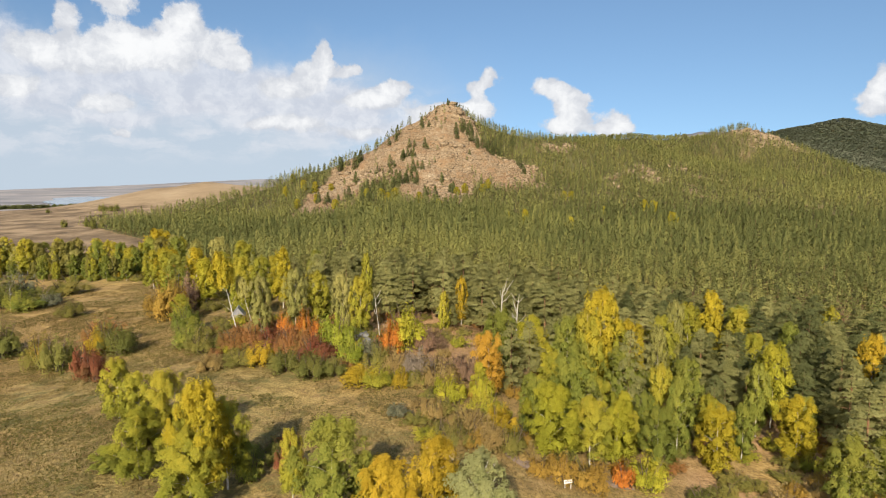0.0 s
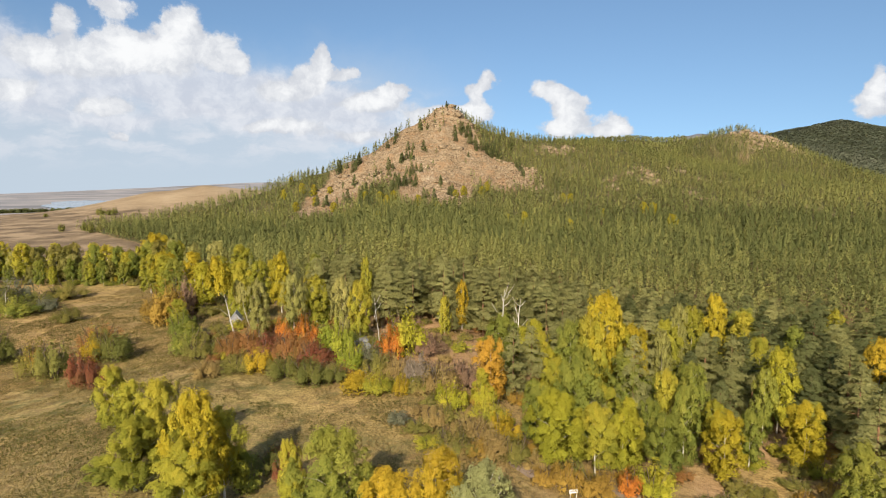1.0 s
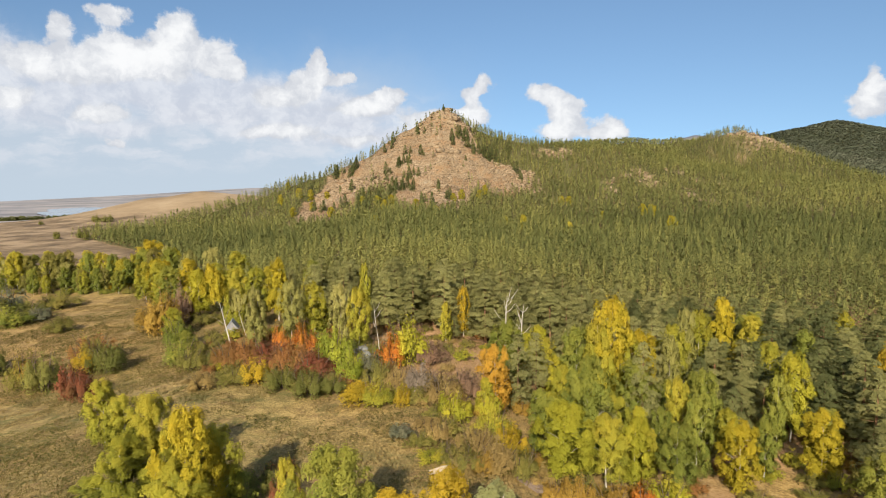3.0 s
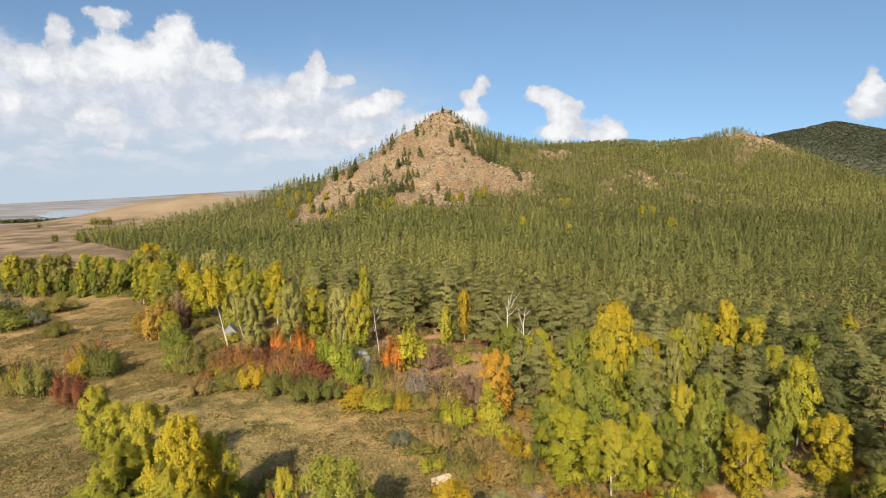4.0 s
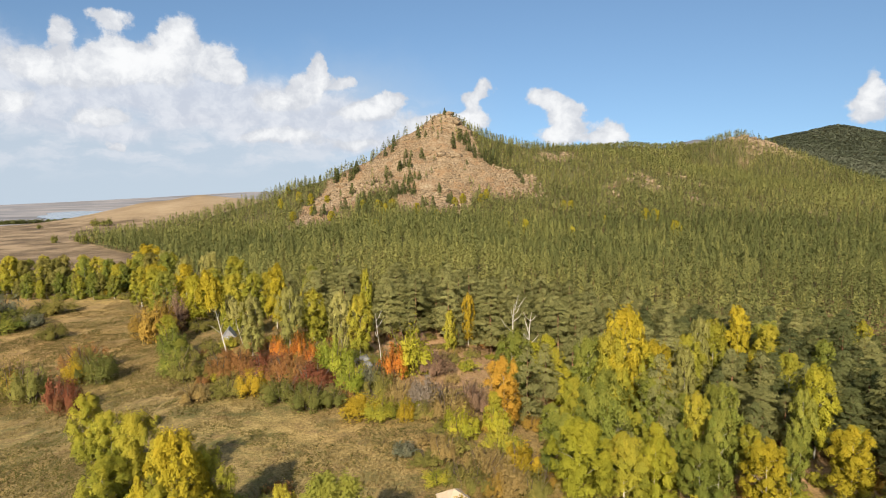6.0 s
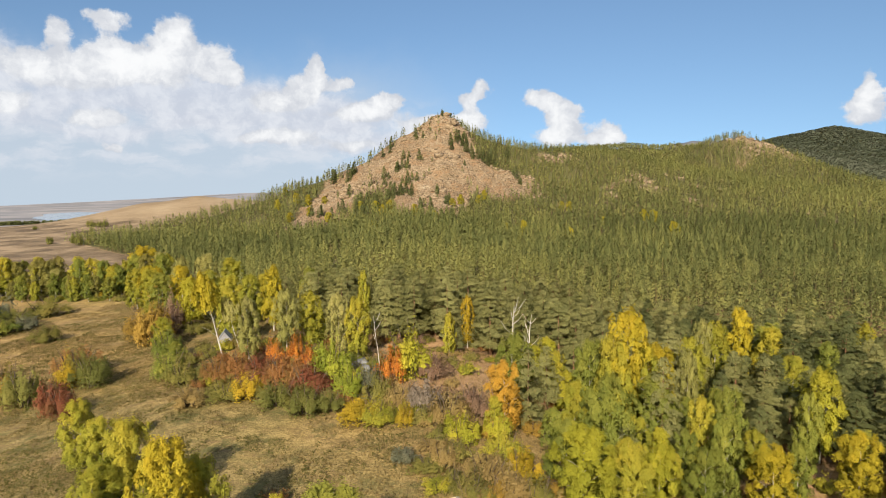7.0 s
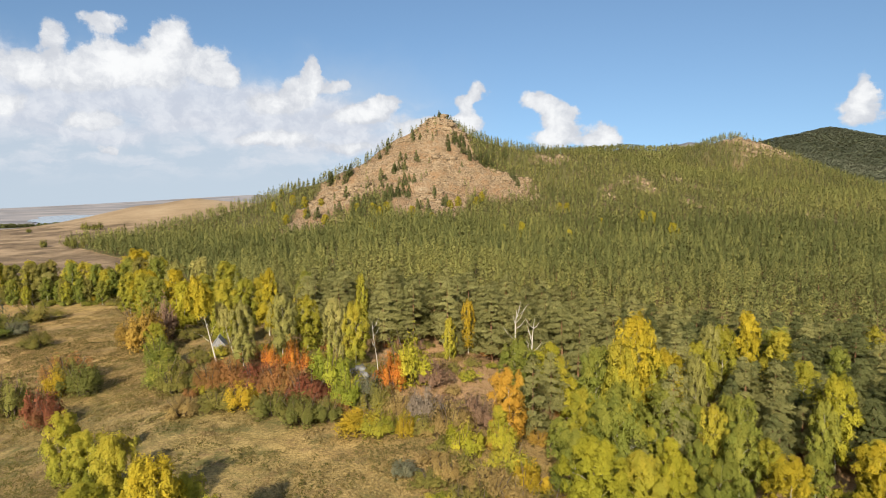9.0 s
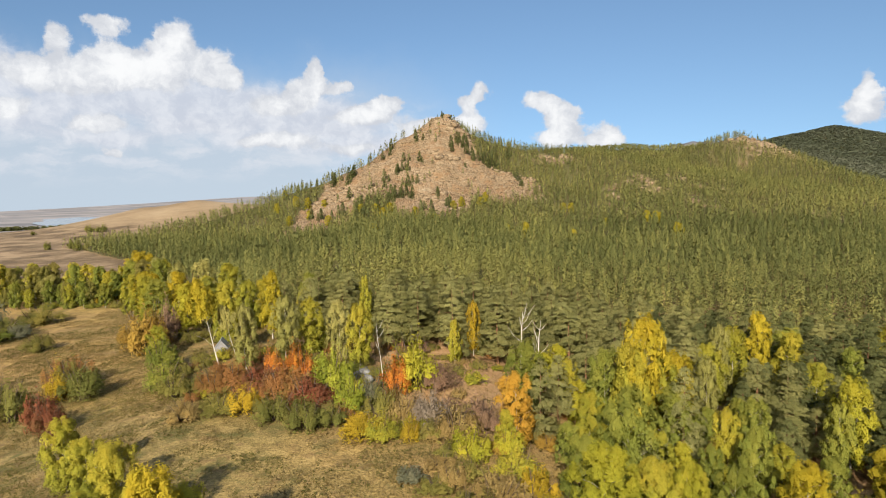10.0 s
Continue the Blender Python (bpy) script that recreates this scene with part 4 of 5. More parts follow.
bush(4.9, 84.6, 4.9, 5.5, "brown")
bush(7.2, 81.3, 4.3, 5.3, "brown")
bush(2.8, 81.0, 3.8, 4.9, "olive")
bush(10.6, 82.1, 3.9, 5.0, "olive")
bush(-0.4, 89.8, 3.7, 4.0, "brown")
bush(-2.5, 88.7, 2.3, 4.4, "olive")
bush(-5.5, 91.9, 2.2, 3.6, "sage")
bush(-50.9, 128.5, 5.5, 5.9, "olive")
bush(-56.7, 136.3, 6.3, 7.0, "green")
bush(-43.2, 114.0, 3.7, 5.3, "brown")
bush(-77.7, 174.4, 14.2, 10.8, "ochre")
bush(-83.9, 180.5, 7.9, 8.4, "ochre")
bush(-77.9, 185.4, 12.3, 7.6, "plum")
bush(-64.5, 153.0, 8.3, 7.1, "green")
bush(-78.9, 142.4, 8.1, 7.0, "olive")
bush(-82.9, 148.2, 7.6, 9.5, "rust")
bush(-73.5, 137.8, 7.5, 7.4, "darkgreen")
bush(-79.5, 139.8, 6.9, 5.4, "amber")
bush(-87.6, 132.0, 8.7, 6.8, "flamegreen")
bush(-81.7, 128.6, 8.7, 8.0, "darkgreen")
bush(-72.1, 121.8, 7.7, 4.1, "crimson")
bush(-67.9, 118.9, 6.5, 5.3, "crimson")
bush(-104.6, 143.2, 10.1, 7.6, "darkgreen")
bush(-111.1, 147.2, 9.2, 9.6, "plum")
bush(-116.7, 190.3, 5.5, 8.0, "olive")
bush(-145.1, 233.8, 6.8, 14.2, "olive")
bush(-146.2, 218.8, 6.5, 11.1, "darkgreen")
bush(-155.2, 219.8, 11.9, 13.9, "sage")
bush(-153.0, 209.7, 11.5, 14.6, "darkgreen")
bush(-142.0, 203.9, 7.4, 11.7, "green")
bush(-137.7, 212.1, 5.0, 8.3, "sage")
bush(-139.9, 268.1, 6.5, 11.3, "amber")
bush(28.5, 78.4, 5.3, 5.2, "bright")
bush(13.8, 77.0, 2.6, 3.4, "ochre")
bush(25.2, 78.3, 3.6, 3.2, "flame")
bush(20.5, 76.0, 4.2, 4.8, "ochre")
bush(16.7, 76.7, 4.2, 4.0, "ochre")
bush(-22.4, 72.1, 3.6, 3.1, "green")
bush(-24.8, 76.2, 4.5, 4.0, "green")
bush(-21.0, 77.0, 3.2, 3.6, "darkgreen")
bush(-18.2, 74.6, 3.8, 3.2, "crimson")
bush(-20.2, 80.5, 2.4, 3.4, "rust")
bush(-16.6, 71.0, 3.4, 2.6, "bright")
birch(24.0, 112.0, 15.5, 6.5, "green")
birch(36.5, 116.0, 15.5, 7.5, "gold")
birch(31.5, 103.0, 13.0, 6.5, "green")
birch(47.0, 127.0, 14.5, 6.5, "lime")
birch(56.5, 137.0, 16.0, 7.0, "lime")
birch(70.0, 142.0, 15.0, 7.0, "green")
birch(64.0, 122.0, 13.0, 6.5, "lime")
# young growth at the near end of the grove
for x, y, h, w, colour in ((32, 85, 9.5, 4.6, "green"), (36.5, 90, 12.5, 4.4, "green"), (62, 80, 10.5, 5.4, "green"), (67, 82, 11.0, 5.0, "lime")):
    birch(x, y, h, w, colour)
for x, y, h, w, colour in ((34.5, 75.5, 2.8, 4.0, "darkgreen"), (41.5, 74.5, 2.6, 3.6, "olive"), (47, 74, 2.4, 3.6, "darkgreen"), (54, 76, 3.0, 4.0, "brown"), (62, 72, 2.8, 4.0, "darkgreen"), (52, 68, 2.4, 3.4, "olive"), (44, 69.5, 2.2, 3.2, "brown")):
    bush(x, y, h, w, colour)


def scatter(x0, x1, y0, y1, step, seed, turn=0.0):
    """Uneven rows of places, about one to each step by step square; turn: the rows' angle."""
    rng = np.random.default_rng(seed)
    if turn:
        mx, my, reach = (x0 + x1) / 2, (y0 + y1) / 2, math.hypot(x1 - x0, y1 - y0) / 2
        u, v = np.meshgrid(np.arange(-reach, reach, step), np.arange(-reach, reach, step))
        x, y = mx + math.cos(turn) * u - math.sin(turn) * v, my + math.sin(turn) * u + math.cos(turn) * v
        within = (x > x0) & (x < x1) & (y > y0) & (y < y1)
        x, y = x[within], y[within]
    else:
        x, y = np.meshgrid(np.arange(x0, x1, step), np.arange(y0, y1, step))
    x, y = x.ravel() + rng.uniform(-0.45, 0.45, x.size) * step, y.ravel() + rng.uniform(-0.45, 0.45, x.size) * step
    keep = np.abs(x) < 0.745 * y + 14
    return x[keep], y[keep], rng


def edge_pines():
    """The pines of the wood's first rows, each a tree of its own."""
    x, y, rng = scatter(-80, 150, 70, 196, 5.0, 5)
    ok = in_wood(x, y) & (np.hypot(x, y) < 178)
    for o in [o for o in scene.objects if o.name.startswith("birch_tree") and o.location.x > -25]:
        # birches keep the light on their sunny side
        u = np.clip((o.location.y - y) / 7.0, 0, 1)
        ok &= np.hypot(x - o.location.x * (1 - 7 * u / o.location.y), y - o.location.y + 7 * u) > 3.6
    for a, b in zip(x[ok], y[ok]):
        h = rng.uniform(11.5, 16.5)
        pine(float(a), float(b), h, h * rng.uniform(0.52, 0.68))
    return ok


edge_pines()


def joined_wood(name, label, places, rng, count, size, mat, heights, widths, tint_spread=0.09, low=0.3, dome=1.4, wide=1.3):
    """A stand of pines too many to count, in one mesh: boughs and trunks."""
    x, y = places
    z = land(x, y) - 0.4
    kinds = [pine_boughs(np.random.default_rng(900 + count + k), count, size, r=2.9, low=low + 0.03 * k, dome=dome, wide=wide) for k in range(5)]
    trunk = np.array([[(-0.13, 0, 0), (0.13, 0, 0), (0, 0, 11.0)], [(0, -0.13, 0), (0, 0.13, 0), (0, 0, 11.0)]], float)
    verts, tints, slots, facings = [], [], [], []
    which = rng.integers(0, 5, len(x))
    for k, (tri, tint, facing) in enumerate(kinds):
        m = which == k
        n = int(m.sum())
        h, w, a = rng.uniform(*heights, n) / 15.0, rng.uniform(*widths, n) / 6.0, rng.uniform(0, 6.283, n)
        c, s = (np.cos(a) * w)[:, None], (np.sin(a) * w)[:, None]
        v = np.concatenate([tri, trunk]).reshape(-1, 3)
        px, py, pz = c * v[:, 0] - s * v[:, 1] + x[m][:, None], s * v[:, 0] + c * v[:, 1] + y[m][:, None], h[:, None] * v[:, 2] + z[m][:, None]
        verts.append(np.stack([px, py, pz], -1).reshape(-1, 3))
        fx, fy, fz = np.vstack([facing, np.tile([0.0, -1.0, 0.0], (6, 1))]).T
        ca, sa = np.cos(a)[:, None], np.sin(a)[:, None]
        facings.append(np.stack([ca * fx - sa * fy, sa * fx + ca * fy, fz + 0 * ca], -1).reshape(-1, 3))
        # the near wood's tint drops towards the right, dimming that side by colour
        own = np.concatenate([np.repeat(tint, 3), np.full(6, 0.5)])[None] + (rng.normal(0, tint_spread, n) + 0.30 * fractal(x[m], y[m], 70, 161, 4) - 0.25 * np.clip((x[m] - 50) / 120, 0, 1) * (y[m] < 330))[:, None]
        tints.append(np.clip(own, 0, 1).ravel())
        slots.append(np.tile(np.r_[np.zeros(count, int), 1, 1], n))
    verts = np.concatenate(verts)
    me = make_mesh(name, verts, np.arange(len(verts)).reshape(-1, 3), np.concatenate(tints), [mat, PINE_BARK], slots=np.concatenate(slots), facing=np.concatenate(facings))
    tagged(new(name, me), label, "woodland", kind="stuff")


# stands of pines on the bare face: x, y, radius, trees
CLUMPS = [(-43, 680, 10, 7), (-34, 652, 11, 8), (-42, 635, 10, 7), (-57, 668, 8, 4), (-36, 708, 5, 2), (-23, 698, 2, 1), (20, 738, 5, 3), (27, 738, 7, 5), (14, 722, 3, 2), (35, 722, 5, 3),
          (42, 715, 5, 3), (52, 722, 8, 5), (62, 724, 8, 5), (77, 760, 9, 4), (-2, 622, 5, 3), (-74, 574, 8, 7), (-75, 610, 7, 5), (-75, 662, 6, 3), (-102, 708, 7, 4), (-95, 720, 6, 3),
          (-117, 710, 7, 5), (28, 692, 2, 1), (84, 698, 3, 2), (86, 679, 3, 2), (-50, 612, 8, 5), (-28, 622, 6, 4), (-13, 585, 7, 4), (-71, 545, 8, 6), (-136, 646, 7, 4), (-60, 590, 9, 5),
          (-100, 650, 7, 3), (-120, 600, 9, 5), (-95, 590, 8, 4), (5, 600, 8, 4), (-30, 745, 12, 3), (-58, 733, 10, 3), (8, 790, 5, 4), (18, 786, 6, 5), (0, 783, 5, 3), (-13, 777, 6, 3), (30, 780, 7, 5)]


def face_pines():
    """Dark pines that stand singly and in small groups on the bare rocky face."""
    stock = []
    for k in range(4):
        rng = np.random.default_rng(61 + k)
        tri, tint, facing = pine_boughs(rng, 700, 0.62, r=2.9, low=0.06, dome=1.2 + 0.15 * k, wide=1.3)
        stock.append((make_mesh("pine_crown", tri.reshape(-1, 3), np.arange(2100).reshape(-1, 3), np.repeat(np.clip(tint, 0, 1), 3), [FACE_NEEDLES], facing=facing), PINES[k][1]))
    rng = np.random.default_rng(67)
    for cx, cy, r, count in CLUMPS:
        for _ in range(count):
            a, d = rng.uniform(0, 6.283), r * math.sqrt(rng.uniform(0, 1))
            x, y, h = cx + d * math.cos(a), cy + 1.4 * d * math.sin(a), rng.uniform(8.5, 15.5) * (0.5 if cy > 770 else 1.0)
            root = grow("pine_tree", stock[int(rng.integers(0, 4))], x, y, h, h * rng.uniform(0.44, 0.6), 15.0, 6.2, None, float(rng.uniform(0, 360)), sink=0.3)
            tagged(root, "dark pine rooted among the rocks of the bare hill face", "tree", "pines on the rocks")


def make_woods():
    x, y, rng = scatter(-120, 260, 70, 300, 5.0, 5, 0.47)
    far_rows = in_wood(x, y) & (np.hypot(x, y) >= 176) & (fractal(x, y, 13, 167, 2) > -0.42)
    joined_wood("pine_wood", "dense olive-green pine wood on the flat behind the meadow", (x[far_rows], y[far_rows]), rng, 400, 0.42, FAR_NEEDLES, (9.5, 17.5), (4.2, 6.4), 0.22, 0.18, 1.15, 1.5)
    x, y, rng = scatter(-345, 420, 300, 520, 5.6, 6, 0.61)
    ok = in_wood(x, y) & ~on_rock(x, y) & (fractal(x, y, 15, 167, 2) > -0.42)
    joined_wood("pine_wood", "dense olive-green pine wood climbing the foot of the hill", (x[ok], y[ok]), rng, 84, 1.15, FAR_NEEDLES, (10, 16.5), (4.2, 5.8), 0.22, 0.14, 1.15, 1.45)
    x, y, rng = scatter(-345, 800, 520, 1110, 5.7, 7, 0.52)
    rock = on_rock(x, y)
    thin = (fractal(x, y, 30, 121, 3) > -0.42) & ((fractal(x, y, 24, 45, 4) * 4 < 1.5) | (x < 100) | (rng.uniform(0, 1, len(x)) < 0.3))
    thin &= ~on_bare_crest(x, y) | (rng.uniform(0, 1, len(x)) < 0.3)
    thin &= ~on_patch(x, y) | (rng.uniform(0, 1, len(x)) < 0.16)
    thin &= ~on_knoll(x, y) | (rng.uniform(0, 1, len(x)) < 0.15)
    ok = in_wood(x, y) & ((~rock & thin) | (rock & (rng.uniform(0, 1, len(x)) < 0.045)))
    joined_wood("pine_wood", "olive-green pine wood covering the hillside and its crest", (x[ok], y[ok]), rng, 44, 1.4, FAR_NEEDLES, (9, 14.5), (4.0, 5.6), 0.22, 0.10, 1.15, 1.35)
    x, y, rng = scatter(80, 610, 1110, 1330, 8.5, 8)
    joined_wood("pine_wood", "distant pine wood on the ridge behind", (x, y), rng, 30, 2.3, FAR_NEEDLES, (9, 12), (6.5, 8.5))
    x, y, rng = scatter(540, 1500, 700, 1480, 8.5, 11)
    ok = ~in_wood(x, y) & ~((x < 610) & (y > 1100))
    joined_wood("pine_wood", "distant pine wood in the valley behind the knoll", (x[ok], y[ok]), rng, 24, 2.6, HAZED_NEEDLES, (7.5, 10), (8, 11), 0.12)
    rng = np.random.default_rng(10)
    u = rng.uniform(0, 1, 130)
    x, y = -1490 + 260 * u + rng.normal(0, 9, 130), 1960 + 150 * u + rng.normal(0, 14, 130)
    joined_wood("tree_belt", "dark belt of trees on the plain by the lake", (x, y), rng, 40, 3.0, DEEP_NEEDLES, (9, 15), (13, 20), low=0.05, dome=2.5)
    x, y, rng = scatter(800, 1800, 1480, 2040, 8.5, 9)
    joined_wood("pine_wood", "distant pine wood on the far rounded hill", (x, y), rng, 24, 3.0, HAZED_NEEDLES, (6.5, 8.5), (9, 12), 0.12)


make_woods()
face_pines()


def fill_trees():
    """Birches, pines and undergrowth that close the gaps of the grove."""
    taken = [(o.location.x, o.location.y, 2.6) for o in scene.objects if o.name.startswith(("birch_tree", "pine_tree")) and o.parent is None and o.location.y < 180]
    x, y, rng = scatter(12, 105, 72, 165, 5.2, 19)
    for a, b in zip(x, y):
        a, b = float(a), float(b)
        if b > np.interp(a, EDGE_X, EDGE_Y) + 6 or b < 76 + 0.12 * a or (36 < a < 64 and b < 97) or a < 14 + 0.06 * (b - 76) or any(math.hypot(a - p, b - q) < r + 1.0 for p, q, r in taken):
            continue
        taken.append((a, b, 2.6))
        if rng.uniform() < (0.08 if a < 42 else 0.42) + 0.004 * (b - 80):
            pine(a, b, rng.uniform(8, 11.5), rng.uniform(5.5, 7.0))
        else:
            h = rng.uniform(6.5, 10.0)
            birch(a, b, h, h * rng.uniform(0.5, 0.65), (["green", "lime", "bright", "lime"] if a < 45 else ["green", "darkgreen", "olive", "lime"])[int(rng.integers(0, 4))])
    x, y, rng = scatter(-2, 70, 76, 150, 4.6, 29)
    for a, b in zip(x, y):
        a, b = float(a), float(b)
        if b > np.interp(a, EDGE_X, EDGE_Y) - 6 or b < 80 - 0.1 * a or (a < 12 and b > 112) or rng.uniform() < 0.25:
            continue
        bush(a, b, rng.uniform(1.4, 3.4), rng.uniform(3.0, 4.6), ["olive", "brown", "ochre", "lime", "darkgreen", "rust"][int(rng.choice(6, p=[0.3, 0.26, 0.12, 0.14, 0.12, 0.06]))])
    x, y, rng = scatter(-62, 4, 104, 150, 5.0, 39)
    for a, b in zip(x, y):
        a, b = float(a), float(b)
        edge = np.interp(a, [-62, -42, -22, -5, 4], [146, 122, 112, 104, 98])
        if edge < b < edge + 17 and rng.uniform() < 0.8:
            bush(a, b, rng.uniform(2.2, 3.6), rng.uniform(3.2, 5.0), ["olive", "brown", "rust", "lime", "darkgreen", "plum"][int(rng.choice(6, p=[0.25, 0.2, 0.18, 0.12, 0.17, 0.08]))])


    x, y, rng = scatter(-45, 24, 122, 160, 3.9, 49)
    for a, b in zip(x, y):
        if rng.uniform() < 0.36:
            bush(float(a), float(b), rng.uniform(1.2, 3.4), rng.uniform(2.6, 4.2), ["brown", "plum", "olive", "rust", "lime"][int(rng.choice(5, p=[0.32, 0.16, 0.2, 0.16, 0.16]))])


fill_trees()


def birch_row(seed, x0, y0, x1, y1, count, heights, colours, spread=5.0):
    """A belt of birches along a line."""
    rng = random.Random(seed)
    for k in range(count):
        u = (k + rng.uniform(0, 0.9)) / count
        h = rng.uniform(*heights)
        birch(x0 + (x1 - x0) * u + rng.uniform(-spread, spread), y0 + (y1 - y0) * u + rng.uniform(-spread, spread), h, h * rng.uniform(0.42, 0.62), rng.choice(colours))


birch_row(1, -262, 300, -120, 268, 52, (13, 18), ["lime", "pale", "lime", "olive", "green"], 5)
birch_row(4, -250, 288, -130, 262, 26, (8, 12), ["green", "olive", "lime"], 5)


def hedge(seed, x0, y0, x1, y1, count, spread):
    """Low growth at the foot of a belt of trees."""
    rng = random.Random(seed)
    for k in range(count):
        u = (k + rng.uniform(0, 0.9)) / count
        bush(x0 + (x1 - x0) * u + rng.uniform(-spread, spread), y0 + (y1 - y0) * u + rng.uniform(-spread, spread), rng.uniform(2.0, 3.6), rng.uniform(4.0, 6.0), rng.choice(["olive", "lime", "green", "brown", "olive"]))


hedge(1, -262, 290, -110, 256, 30, 4)
hedge(2, -104, 236, -52, 165, 22, 5)
hedge(3, -58, 158, -16, 136, 16, 5)
birch_row(2, -60, 190, -25, 172, 7, (12, 15), ["green", "lime", "lime"], 5)
birch_row(3, -112, 235, -75, 205, 8, (13, 17), ["lime", "green", "gold"], 5)


def far_birches():
    """Lone yellow birches among the pines of the slope."""
    rng = np.random.default_rng(17)
    for x, y, h in ((61.4, 460, 15), (177, 521, 13), (173, 530, 12), (167, 447, 15), (170, 452, 13), (181, 524, 11), (121, 585, 11), (114, 586, 11), (50.6, 495, 9), (137, 523, 8), (30, 462, 8), (-46, 572, 13), (-52, 566, 11), (-100, 560, 13),
                    (-135, 640, 14), (-150, 655, 13), (-166, 640, 13), (20, 600, 12), (12, 590, 10), (-60, 585, 12), (-76, 600, 10), (-22, 548, 12), (44, 622, 12), (-125, 600, 12), (-142, 590, 11), (38, 610, 10), (-118, 640, 10), (-50, 470, 10), (-5, 520, 10), (92, 445, 12), (-170, 690, 11)):
        root = grow("birch_tree", BIRCH_FAR[int(rng.integers(0, 4))], x, y, h, 6.5 + h * 0.25, 14.0, 8.0, YELLOW_FAR, float(rng.uniform(0, 360)))
        tagged(root, "lone yellow birch among the pines of the hillside", "tree", "lone yellow birches")


far_birches()


def snag(x, y, h, lean, arms, label, stout=1.0):
    """A dead standing tree: a bare bleached trunk with a few broken branches."""
    root = new("dead_tree")
    root.matrix_basis = pose(x, y, ground_at(x, y), lean[0], lean[1], 0)
    rng = random.Random(int(x * 7 + y))
    trunk = new("trunk", limbs_mesh("dead_trunk", [([(0, 0, -0.4), (0.1, 0, h * 0.4), (0.0, 0.1, h * 0.75), (0.15, 0, h)], [0.0125 * h * stout, 0.0098 * h * stout, 0.0068 * h * stout, 0.002 * h], 7)], DEAD_WOOD))
    trunk.parent = root
    for k in range(arms):
        z, a = h * rng.uniform(0.45, 0.92), rng.uniform(0, 6.283)
        l = rng.uniform(0.12, 0.24) * h if h > 11 else rng.uniform(0.1, 0.17) * h
        tip = (l * math.cos(a) * 0.8, l * math.sin(a) * 0.8, z + l * 0.9)
        arm = new("branch", limbs_mesh("dead_branch", [([(0.05, 0, z), (tip[0] * 0.55, tip[1] * 0.55, z + l * 0.35), tip], [0.09, 0.06, 0.02], 5)], DEAD_WOOD))
        arm.parent = root
    return tagged(root, label, "dead tree", "dead trees")


snag(-12.6, 130.5, 11.5, (0, -6), 3, "thin bleached dead trunk leaning beside the bushes", 0.6)
snag(13.6, 134.0, 14.5, (0, 2), 7, "forked white dead tree standing before the pines")
snag(17.0, 136.0, 13.0, (0, 4), 8, "white dead tree with spread bare branches")
snag(4.9, 54.4, 10.6, (0, 0), 10, "pale bare branches of a dying willow")
snag(-147.0, 205.0, 8.5, (0, 3), 3, "short white dead trunk among dark bushes")
birch(-49.5, 147.0, 20.0, 6.5, "gold", (3, -11), HIGH_BIRCH)
birch(-46.5, 150.0, 13.0, 3.6, "pale", (0, -13), HIGH_BIRCH)


# ---- rocks ----
def boulder(rng, size):
    """An angular stone: corners and three-cornered faces."""
    t = (1 + 5**0.5) / 2
    v = np.array([(-1, t, 0), (1, t, 0), (-1, -t, 0), (1, -t, 0), (0, -1, t), (0, 1, t), (0, -1, -t), (0, 1, -t), (t, 0, -1), (t, 0, 1), (-t, 0, -1), (-t, 0, 1)]) / 1.9
    f = np.array([(0, 11, 5), (0, 5, 1), (0, 1, 7), (0, 7, 10), (0, 10, 11), (1, 5, 9), (5, 11, 4), (11, 10, 2), (10, 7, 6), (7, 1, 8), (3, 9, 4), (3, 4, 2), (3, 2, 6), (3, 6, 8), (3, 8, 9), (4, 9, 5), (2, 4, 11), (6, 2, 10), (8, 6, 7), (9, 8, 1)])
    v = v * rng.uniform(0.6, 1.25, (12, 1)) * np.array(size) * rng.uniform(0.75, 1.25, 3)
    a = rng.uniform(0, 6.283)
    return np.stack([v[:, 0] * math.cos(a) - v[:, 1] * math.sin(a), v[:, 0] * math.sin(a) + v[:, 1] * math.cos(a), v[:, 2]], 1), f


def crags(name, label, x, y, sizes, seed):
    rng = np.random.default_rng(seed)
    z = land(x, y) + (6.5 * np.abs(fractal(x, y, 26, 81, 4)) + 4.2 * fractal(x, y, 11, 91, 3)) * on_rock(x, y)
    verts, faces, n = [], [], 0
    for a, b, c in zip(x, y, z):
        s = rng.uniform(*sizes) * rng.uniform(0.6, 1.0)
        v, f = boulder(rng, (1.5 * s, s, 0.75 * s))
        verts.append(v + (a, b, c - 0.12 * s)), faces.append(f + n)
        n += 12
    me = make_mesh(name, np.concatenate(verts), np.concatenate(faces), None, [ROCK])
    tagged(new(name, me), label, "rocks", kind="stuff")


